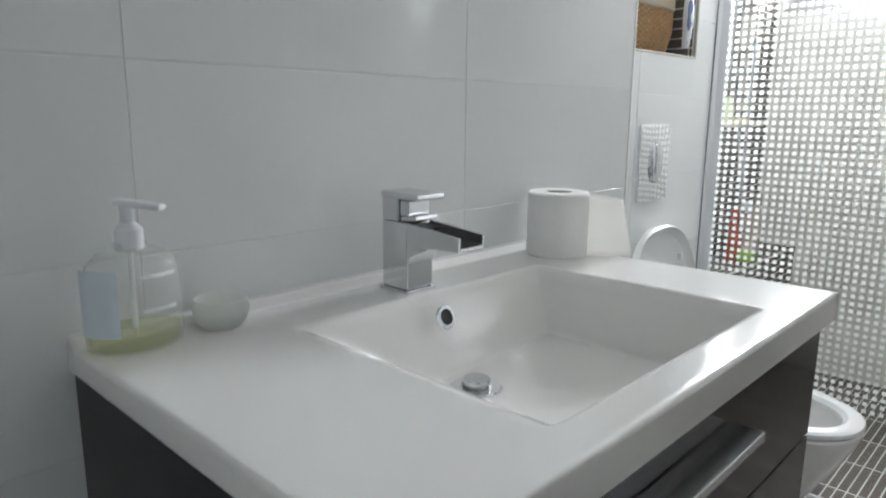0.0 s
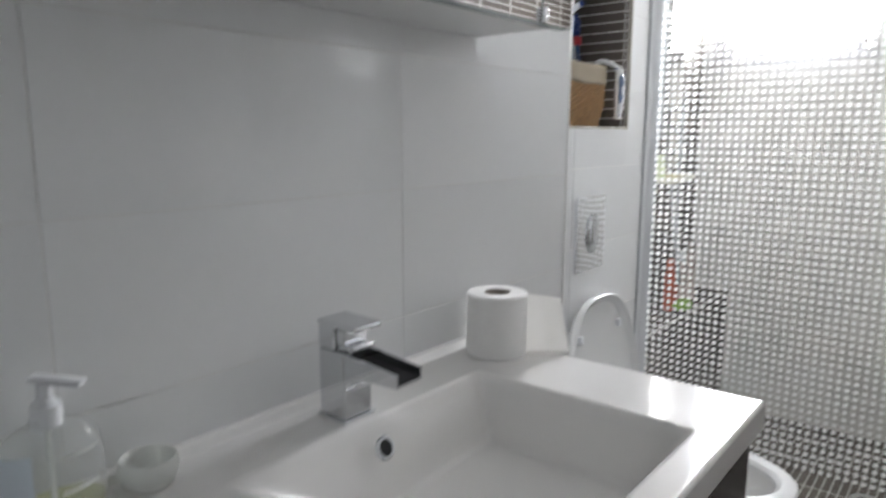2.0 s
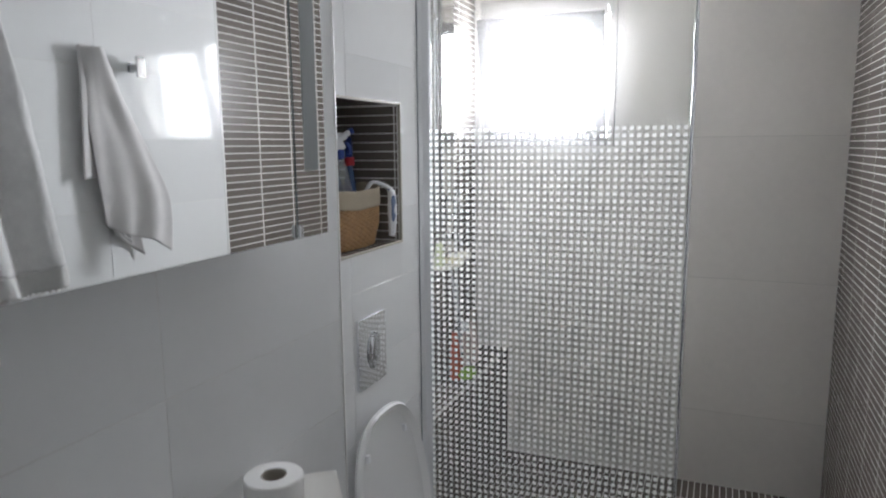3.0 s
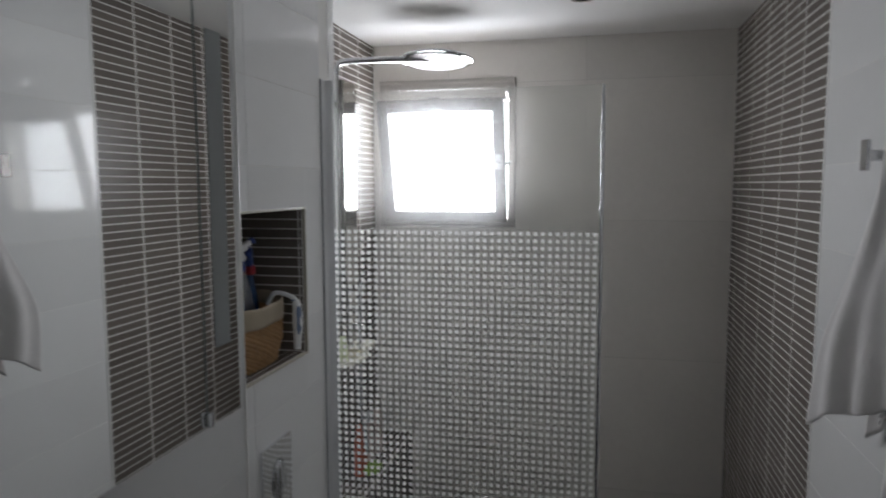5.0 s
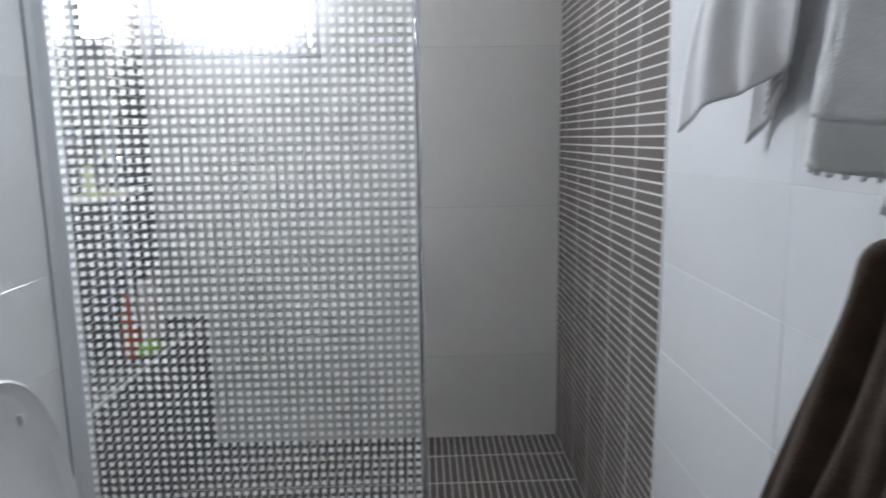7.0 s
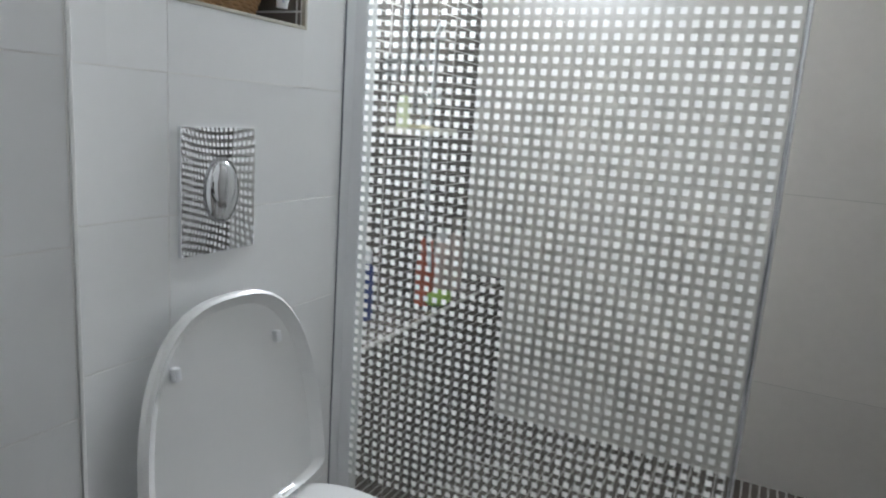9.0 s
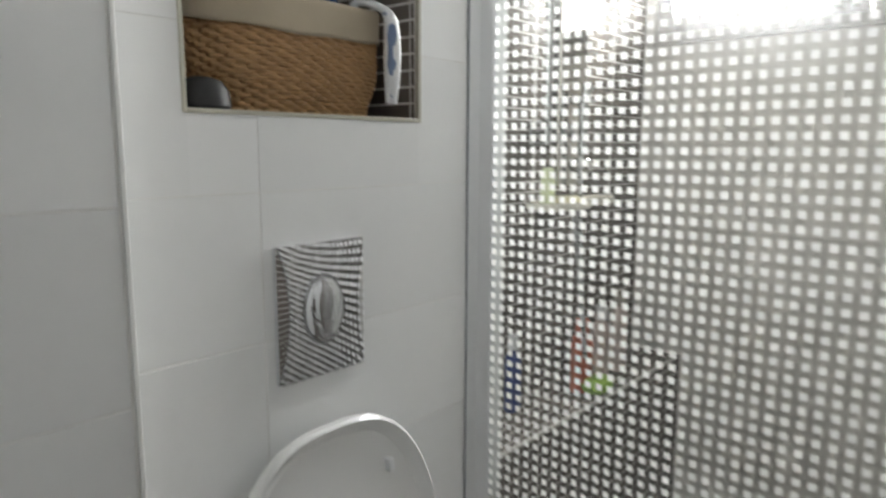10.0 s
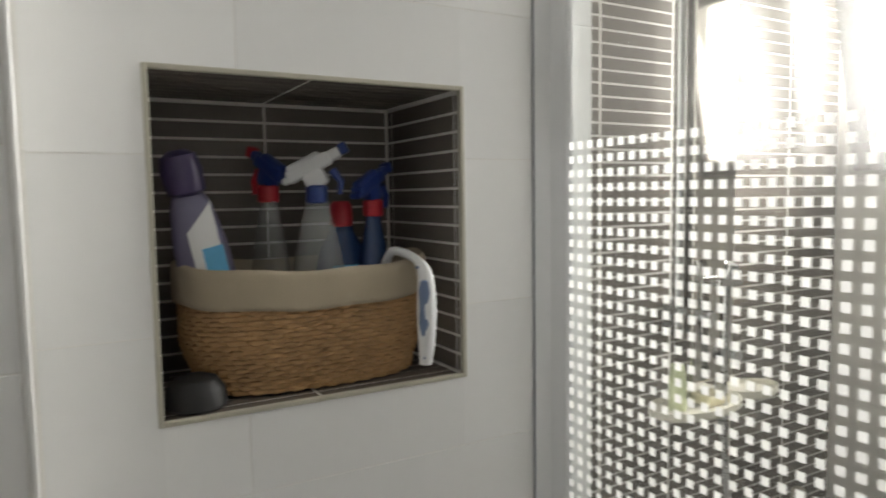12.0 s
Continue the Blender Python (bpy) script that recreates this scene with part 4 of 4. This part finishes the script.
brush = thing("dish_brush", (-0.120, 1.636, NZ0 + 0.16), "white and blue scrubbing brush hooked over the basket rim", "brush")
pts = arc([(-0.170, 1.588, NZ0 + 0.145), (-0.158, 1.591, NZ0 + 0.168), (-0.146, 1.597, NZ0 + 0.176), (-0.120, 1.612, NZ0 + 0.167), (-0.103, 1.619, NZ0 + 0.148), (-0.100, 1.620, NZ0 + 0.105), (-0.100, 1.619, NZ0 + 0.058), (-0.102, 1.618, NZ0 + 0.022)], 5)
nn = len(pts)
part("brush_handle", tube(pts, [0.0062 + 0.0052 * ease(i / nn, 0.42, 0.62) + 0.0024 * math.exp(-((i / nn - 0.72) / 0.10) ** 2) - 0.0022 * ease(i / nn, 0.84, 0.97) for i in range(nn)], 14), M_WHITE, brush)
part("grip", moved(lathe([(0, -0.040), (0.0045, -0.037), (0.0078, -0.020), (0.0062, 0.004), (0.0080, 0.022), (0.0050, 0.037), (0, 0.040)], n=20, sx=0.5), Matrix.Translation((-0.0925, 1.6125, NZ0 + 0.100)) @ pose(0, 0, 0, 0, 0, -33)), M_SLATE, brush, "slate-blue rubber grip")
part("hanging_hole", moved(lathe([(0, -0.006), (0.0022, -0.005), (0.0026, 0.0), (0.0022, 0.005), (0, 0.006)], n=14, sx=0.6), Matrix.Translation((-0.0945, 1.6130, NZ0 + 0.036)) @ pose(0, 0, 0, 0, 0, -33)), M_SLATE, brush)
part("joint_band", lathe([(0.0084, -0.002), (0.0092, 0), (0.0084, 0.002)], (-0.1075, 1.6170, NZ0 + 0.155), 18), M_SLATE, brush)

black_cap = thing("round_cap", (-0.140, 1.322, NZ0), "black rounded plastic cap lying beside the basket", "cap")
part("cap_shell", lathe([(0, 0.001), (0.032, 0.001), (0.036, 0.005), (0.034, 0.024), (0.025, 0.037), (0.011, 0.042), (0, 0.043)], (-0.140, 1.324, NZ0), 32), M_BLACK, black_cap)

# ---- shower column ----
SX, SY0, SY1, SB, ST = -0.215, 2.285, 2.410, 1.100, 2.075
col = thing("shower_column", (XS, 2.345, SB), "flat polished steel shower panel with a large round rain head", "shower")
part("panel", box((SX - 0.045, SY0, SB), (SX, SY1, ST), 0.003), M_PANEL, col, "tall polished steel panel")
for z in (SB + 0.10, ST - 0.16):
    part("mounting_block", box((XS, SY0 + 0.035, z), (SX - 0.045, SY1 - 0.035, z + 0.06), 0.002), M_STEEL, col)
PXX, PYY = SX - 0.022, 2.268
pts = [(PXX, PYY, SB + 0.10), (PXX, PYY, 2.095)] + arc([(PXX, PYY, 2.10), (PXX + 0.006, PYY + 0.008, 2.126), (PXX + 0.022, PYY + 0.030, 2.138), (PXX + 0.055, PYY + 0.070, 2.148)], 5) + [(PXX + 0.13, PYY + 0.16, 2.164), (0.02, 2.588, 2.188)]
part("shower_arm", tube(pts, 0.0115, 16), M_HANDLE, col, "bent chrome arm")
for z in (SB + 0.14, ST - 0.10):
    part("pipe_clip", box((PXX - 0.012, PYY - 0.012, z), (PXX + 0.012, SY0 + 0.004, z + 0.018), 0.002), M_CHROME, col)
hc = (0.053, 2.608, 2.186)
tip = Matrix.Translation(hc) @ pose(0, 0, 0, -5.5)
head = part("rain_head", moved(lathe([(0, 0.014), (0.03, 0.014), (0.065, 0.009), (0.141, 0.005), (0.146, 0.0), (0.142, -0.004), (0.130, -0.005), (0, -0.005)], n=56), tip), M_CHROME, col, "wide round rain head")
part("spray_face", moved(lathe([(0, -0.0052), (0.126, -0.0052), (0.124, -0.0072), (0, -0.0074)], n=48), tip), M_SILL, head, "pale grey spray face")
nub = bmesh.new()
for rr, cnt in ((0.02, 6), (0.042, 12), (0.064, 18), (0.086, 24), (0.108, 30)):
    for k in range(cnt):
        a = k * math.tau / cnt
        lathe([(0.0034, -0.007), (0.0028, -0.0105), (0, -0.011)], (rr * math.cos(a), rr * math.sin(a), 0), 6, bm=nub)
part("spray_nozzles", moved(nub, tip), M_BAR, head)
part("hand_shower_holder", box((SX, 2.315, 1.300), (SX + 0.040, 2.385, 1.316), 0.004), M_CHROME, col)
hand = tube([(SX + 0.026, 2.350, 1.180), (SX + 0.028, 2.350, 1.310), (SX + 0.040, 2.350, 1.345)], [0.010, 0.012, 0.014], 14)
part("hand_shower", hand, M_CHROME, col)
hose = arc([(SX + 0.024, 2.350, 1.185), (SX + 0.026, 2.356, 0.95), (SX + 0.038, 2.370, 0.72), (SX + 0.034, 2.388, 0.66), (SX + 0.014, 2.392, 0.80), (SX - 0.020, 2.385, SB + 0.005)], 9)
part("hose", tube(hose, 0.0065, 10), M_STEEL, col)
for y, z in ((2.390, 1.150), (2.310, 1.235)):
    knob = moved(lathe([(0, 0), (0.017, 0), (0.017, 0.024), (0.014, 0.028), (0, 0.028)], n=28), Matrix.Translation((SX, y, z)) @ pose(0, 0, 0, 0, 90, 0))
    part("control_knob", knob, M_CHROME, col)

LX = XS + 0.045
shelf = thing("shower_shelf", (LX + 0.06, 2.297, 1.0560), "cream oval plastic shelf with a soap dish under the shower panel", "shelf")


def tray(yc, half, deep):
    own = lathe([(0, 0), (0.9, 0), (1.0, 0.006), (1.0, 0.020), (0.965, 0.020), (0.945, 0.008), (0, 0.008)], (0, 0, 0), 40)
    for v in own.verts:
        v.co.x, v.co.y, v.co.z = LX + 0.008 + deep + v.co.x * deep, yc + v.co.y * half, v.co.z + 1.0460
    return own


part("tray", tray(2.292, 0.118, 0.062), M_CREAM, shelf)
part("soap_dish", tray(2.487, 0.073, 0.045), M_CREAM, shelf)
part("clip", box((XS, 2.362, 1.0420), (LX + 0.040, 2.457, 1.0525), 0.003), M_CREAM, shelf)
tub = thing("shampoo_tube", (LX + 0.06, 2.257, 1.0560), "pale green and white tube standing on the shower shelf", "tube")
part("tube_body", lathe([(0, 0), (0.017, 0), (0.018, 0.004), (0.0175, 0.055), (0.013, 0.092), (0, 0.094)], (LX + 0.062, 2.247, 1.0542), 24), mat("pale_green_tube", (0.60, 0.66, 0.42), 0.35, vary=0.06), tub)
bar = thing("soap_bar", (LX + 0.06, 2.337, 1.0560), "cream bar of soap on the shower shelf", "soap")
part("bar", box((LX + 0.04, 2.302, 1.0542), (LX + 0.095, 2.372, 1.0760), 0.008, seg=3), mat("cream_soap", (0.68, 0.62, 0.42), 0.5, vary=0.04), bar)

# ---- bottles on the ledge ----
LZ = 0.530


def ledge_bottle(x, y, r, h, body, cap, label, capname="cap"):
    ob = thing("shampoo_bottle", (x, y, LZ), label, "bottle", "bottles on the shower ledge")
    part("bottle", lathe([(0, 0), (r * 0.93, 0), (r, 0.006), (r, h * 0.62), (r * 0.86, h * 0.74), (r * 0.45, h * 0.80), (r * 0.45, h * 0.82)], (x, y, LZ), 24, 0.8, 1.1), body, ob)
    part(capname, lathe([(r * 0.5, h * 0.80), (r * 0.62, h * 0.81), (r * 0.58, h * 0.98), (r * 0.4, h), (0, h)], (x, y, LZ), 20), cap, ob)
    return ob


ledge_bottle(-0.235, 2.465, 0.034, 0.205, M_ORANGE, M_ORANGE, "orange-red shampoo bottle standing on the mosaic ledge")
ledge_bottle(-0.235, 2.57, 0.030, 0.225, M_PEACH, M_WHITE, "pale pink shampoo bottle with a white cap on the ledge")
ledge_bottle(-0.245, 2.70, 0.030, 0.245, M_PEACH, M_CORE, "tall pale bottle with a brown cap on the ledge")
ledge_bottle(-0.290, 2.22, 0.024, 0.20, M_BLUE, M_WHITE, "small blue bottle with a white cap on the ledge")
sp = thing("bath_sponge", (-0.190, 2.48, LZ), "lime green bath sponge on the shower ledge", "sponge")
bm = bmesh.new()
bmesh.ops.create_icosphere(bm, subdivisions=4, radius=1.0)
for v in bm.verts:
    k = 1 + 0.16 * noise.noise(v.co * 3.5) + 0.08 * noise.noise(v.co * 9)
    v.co = Vector((-0.190 + 0.034 * k * v.co.x, 2.480 + 0.062 * k * v.co.y, LZ + 0.024 + 0.023 * k * max(v.co.z, -0.95)))
part("sponge_body", bm, M_GREEN, sp)

# ---- drain in the shower floor, ceiling spot ----
fd = thing("floor_drain", (0.50, 2.39, 0), "round steel drain cover in the shower floor", "drain")
part("cover", lathe([(0, 0.003), (0.044, 0.003), (0.050, 0.0025), (0.052, 0.0)], (0.50, 2.39, 0.0006), 36), M_STEEL, fd)
for k in range(5):
    part("slot", box((0.47 + 0.002 * abs(k - 2), 2.372 + 0.009 * k - 0.002, 0.0037), (0.53 - 0.002 * abs(k - 2), 2.372 + 0.009 * k + 0.002, 0.0042)), M_BLACK, fd)
lamp = thing("ceiling_spotlight", (0.62, 2.35, H), "small unlit recessed chrome ceiling spotlight", "ceiling light", "ceiling spotlights")
part("rim", ring((0.62, 2.35, H - 0.0065), 0.026, 0.041, 0.006, Matrix.Identity(4)), M_CHROME, lamp)
part("lens", lathe([(0, 0), (0.0262, 0), (0.0262, 0.003), (0, 0.003)], (0.62, 2.35, H - 0.0045), 28), M_BLACK, lamp)
copy_thing(lamp, Matrix.Translation((0.62, 0.75, H)))

# ---- hooks, rail and towels on the right wall ----


def hook(y, z):
    ob = thing("wall_hook", (W, y, z), "square chrome towel hook on the tiled wall", "hook", "towel hooks")
    part("back_plate", box((W - 0.005, y - 0.011, z - 0.014), (W, y + 0.011, z + 0.014), 0.0015), M_CHROME, ob)
    bm = box((W - 0.040, y - 0.008, z - 0.012), (W - 0.005, y + 0.008, z + 0.010), 0.002)
    box((W - 0.047, y - 0.016, z - 0.030), (W - 0.039, y + 0.016, z + 0.030), 0.0015, bm)
    part("peg", bm, M_CHROME, ob)
    return ob


first = hook(1.440, 1.752)
for y in (1.290, 0.905, 0.585):
    copy_thing(first, Matrix.Translation((W, y, 1.762)))


FAR = arc([(1.176, 1.304, 1.790), (1.172, 1.362, 1.640), (1.152, 1.432, 1.480), (1.128, 1.462, 1.356), (1.102, 1.428, 1.215)], 16)
NEAR = arc([(1.206, 1.246, 1.788), (1.204, 1.250, 1.640), (1.200, 1.260, 1.500), (1.197, 1.270, 1.390), (1.192, 1.278, 1.300)], 16)


def along(line, v):
    k = min(len(line) - 2, int(v * (len(line) - 1)))
    return line[k].lerp(line[k + 1], v * (len(line) - 1) - k)


def small_towel(u, v):
    """Hung by one corner: u runs to the far edge, v down to the slanting hem."""
    p = along(NEAR, v).lerp(along(FAR, v), u)
    fold = 0.004 * math.sin(u * 8.0 + 0.8 + v) * ease(v, 0.0, 0.4) + 0.004 * math.sin(u * 17 + 3 * v) * v + 0.004 * noise.noise(Vector((u * 3, v * 4, 0)))
    p.x -= fold + 0.010 * math.sin(math.pi * u) * ease(v, 0.1, 0.5)
    p.x -= 0.024 * math.sin(math.pi * u) * (1 - ease(v, 0.04, 0.30))
    p.z -= 0.006 * math.sin(u * 7) * v
    return p


def small_towel_back(u, v):
    y0, z0 = 1.285 + 0.035 * v, 1.79 - 0.52 * v
    y1, z1 = 1.305 + 0.122 * v, 1.79 - 0.598 * v
    return (W - 0.016 - 0.006 * math.sin(u * 6 + v) - 0.012 * (1 - v), y0 + (y1 - y0) * u, z0 + (z1 - z0) * u)


def small_towel_side(u, v):
    y0, y1 = 1.246 - 0.020 * v, 1.306 - 0.008 * v
    return (W - 0.026 - 0.005 * math.sin(u * 5 + 1.5 * v), y0 + (y1 - y0) * u, 1.795 - 0.362 * v + 0.006 * u * v)


t1 = thing("hand_towel", (W - 0.04, 1.33, 1.2), "pale grey cotton hand towel hung by its corner on a hook", "towel")
thick(part("front_fold", sheet(small_towel, 60, 60), M_GREYTOWEL, t1, angle=80), 0.004)
thick(part("back_fold", sheet(small_towel_back, 30, 50), M_GREYTOWEL, t1, angle=80), 0.004)
thick(part("side_fold", sheet(small_towel_side, 16, 40), M_GREYTOWEL, t1, angle=80), 0.004)
for k in range(4):
    thick(part("stripe", sheet(lambda u, v: Vector(small_towel_back(0.03 + 0.60 * u, 0.895 + 0.024 * k + 0.010 * v)) + Vector((-0.0035, 0, 0)), 10, 2), M_STRIPE, t1, "narrow grey woven stripe"), 0.0006)


def bath_towel(u, v, off=0.0):
    s = ease(v, 0.02, 0.5)
    y = 0.42 + u * (0.562 + 0.100 * v)
    z = 1.90 - 0.715 * v - 0.030 * (1 - u) * v - 0.02 * math.sin(u * 9) * v
    gather = 0.021 * math.sin(u * 26 + 1.2 * math.sin(v * 2.6)) + 0.008 * math.sin(u * 43 + 2.0 + 3 * v) + 0.008 * math.sin(u * 11 + 3 * v) + 0.010 * noise.noise(Vector((u * 16, v * 5, 3))) + 0.003 * noise.noise(Vector((u * 85, v * 60, 7)))
    hang = 0.018 * math.cos((u - 0.255) / 0.508 * math.tau)
    return (W - 0.080 - off - gather * (0.35 + 0.65 * s) - 0.014 * v, y, z + hang * (1 - ease(v, 0, 0.35)))


t2 = thing("bath_towel", (W - 0.06, 0.75, 1.15), "thick white terry bath towel hanging in deep folds from hooks", "towel")
thick(part("towel_body", sheet(lambda u, v: bath_towel(u, v * 0.93), 200, 70), M_TERRY, t2, angle=80), 0.009)
thick(part("hem", sheet(lambda u, v: bath_towel(u, 0.93 + 0.07 * v, 0.0004), 200, 8), M_HEM, t2, "smooth woven hem band", angle=80), 0.0075)


bm = bmesh.new()
for k in range(70):
    p = Vector(bath_towel((k + 0.5) / 70, 1.004))
    lathe([(0, -0.004), (0.0034, -0.001), (0.0034, 0.003), (0, 0.005)], p, 8, bm=bm)
part("scalloped_edge", bm, M_HEM, t2, "scalloped lower edge")


def back_layer(u, v):
    x, y, z = bath_towel(0.02 + u * 0.96, v)
    return (W - 0.036 + 0.010 * math.sin(u * 21 + 1) - 0.012 * v, y - 0.006, z - 0.050 * ease(v, 0.5, 1.0))


thick(part("back_layer", sheet(back_layer, 140, 50), M_TERRY, t2, angle=80), 0.006)

rail = thing("towel_rail", (W, 0.72, 1.085), "chrome towel rail under the hooks", "towel rail")
part("bar", tube([(W - 0.075, 0.30, 1.085), (W - 0.075, 1.02, 1.085)], 0.009, 14), M_CHROME, rail)
for y in (0.32, 1.00):
    part("wall_plate", box((W - 0.010, y - 0.016, 1.055), (W, y + 0.016, 1.140), 0.002), M_CHROME, rail)
    part("post", tube([(W, y, 1.085), (W - 0.075, y, 1.085)], 0.008, 12), M_CHROME, rail)


def brown(u, v):
    """Over the rail: v runs from the hem at the wall over the bar and down the front."""
    y = 0.40 + u * (0.60 + 0.20 * ease(v, 0.35, 1.0))
    f = (0.0085 * math.sin(u * 58 + 1.6 * math.sin(3 * v)) + 0.0055 * math.sin(u * 97 + 5 * v) + 0.006 * math.sin(u * 13) + 0.008 * noise.noise(Vector((u * 20, v * 6, 1)))) * ease(abs(v - 0.42), -0.06, 0.10)
    if v < 0.38:
        return (W - 0.052 + 0.3 * f, y - 0.02, 1.075 - (0.38 - v) / 0.38 * 0.52)
    if v < 0.46:
        a = math.pi * (v - 0.38) / 0.08
        return (W - 0.075 + 0.023 * math.cos(a) - f, y, 1.078 + 0.024 * math.sin(a) + 0.3 * f)
    s = (v - 0.46) / 0.54
    return (W - 0.098 - 0.020 * ease(s, 0, 0.5) - f, y + 0.03 * ease(u, 0.8, 1.0) * s, 1.078 - 0.70 * s)


t3 = thing("brown_towel", (W - 0.08, 0.7, 0.4), "dark brown terry towel draped over the rail", "towel")
thick(part("towel_body", sheet(brown, 130, 110), M_BROWN, t3, angle=80), 0.007)

# ---- tiles and mosaic, piece by piece ----
rows_z = steps(0.0, H, ROW, ROW0)
pieces(wall_basin, courses(steps(YB, YC, 0.515, 0.640), rows_z, 0.0015), "x", 0.0, 1, M_TILE)
pieces(wall_toilet, courses([YC + 0.005, 1.377, YG - 0.060], rows_z, 0.0015, (NY0, NZ0, NY1, NZ1)), "x", XT, 1, M_TILE)
pieces(wall_toilet, courses([YG + 0.007, YG + 0.054], rows_z, 0.0015), "x", XT, 1, M_TILE)
pieces(wall_right, courses(steps(0.195, YM - 0.004, 0.503, YM - 0.004), rows_z, 0.0015), "x", W, -1, M_TILE)
pieces(wall_right, courses(steps(YB, DY0 - 0.035, 0.503, YB), rows_z, 0.0015), "x", W, -1, M_TILE)
pieces(wall_right, courses(steps(DY0 - 0.035, 0.195, 0.503, DY0), steps(DZ + 0.035, H, ROW, ROW0), 0.0022), "x", W, -1, M_TILE)
pieces(wall_back, courses(steps(0.0, W, 0.503, 0.0), rows_z, 0.0015), "y", YB, 1, M_TILE)
pieces(wall_end, courses(steps(XS, W, 0.60, W), steps(0.0, H, 0.60, 0.342), 0.002, (WX0, WZ0, WX1, WZ1)), "y", YE, -1, M_STONE)


def sticks(us, vs, near, gu=0.0085, gv=0.0046):
    """Mosaic sticks, those nearest to the stretch walked first."""
    return sorted(courses(us, vs, gu, None, gv), key=near)


G = dict(deep=0.004, edge=0.0006, joined=M_MOSJ, uneven=0.0002, name="mosaic_stick")
pieces(wall_right_shower, sticks(steps(YM + 0.004, YE, ML, YM + 0.004), steps(0.0, H, MZ, 0.0), lambda r: abs(r[1] - 1.35) + 0.5 * r[0]), "x", W, -1, M_MOS, **G)
pieces(wall_shower, sticks(steps(YG + 0.055, YE, ML, YE), steps(0.53, H, MZ, 0.53), lambda r: abs(r[1] - 1.65) + 0.3 * abs(r[0] - 2.4)), "x", XS, 1, M_MOS, **G)
pieces(ledge, courses(steps(YG + 0.055, YE, ML, YE), steps(0.0, 0.53, MZ, 0.53), 0.0046), "x", -0.155, 1, M_MOS, **G)
pieces(ledge, courses(steps(XS, -0.155, MZ, -0.155), steps(YG + 0.055, YE, ML, YE), 0.0046), "z", 0.53, 1, M_MOS, **G)
pieces(floor, sticks(steps(XS, W, MZ, W), steps(YB, YE, ML, YE - 0.17), lambda r: abs(r[1] - 2.5) + (0 if r[0] > 0.1 else 1), 0.0046, 0.0085), "z", 0.0, 1, M_MOS, **G)
NS = steps(NZ0, NZ1, MZ, NZ0)
pieces(niche, courses(steps(NY0, NY1, ML, 1.47), NS, 0.0038), "x", NX, 1, M_MOS, **G)
pieces(niche, courses(steps(NX, XT - 0.008, ML, NX + 0.015), NS, 0.0038), "y", NY1, -1, M_MOS, **G)
pieces(niche, courses(steps(NX, XT - 0.008, ML, NX + 0.015), NS, 0.0038), "y", NY0, 1, M_MOS, **G)
pieces(niche, courses(steps(NX, XT - 0.008, MZ, NX), steps(NY0, NY1, ML, 1.47), 0.0038), "z", NZ0, 1, M_MOS, **G)
pieces(niche, courses(steps(NX, XT - 0.008, MZ, NX), steps(NY0, NY1, ML, 1.47), 0.0038), "z", NZ1, -1, M_MOS, **G)
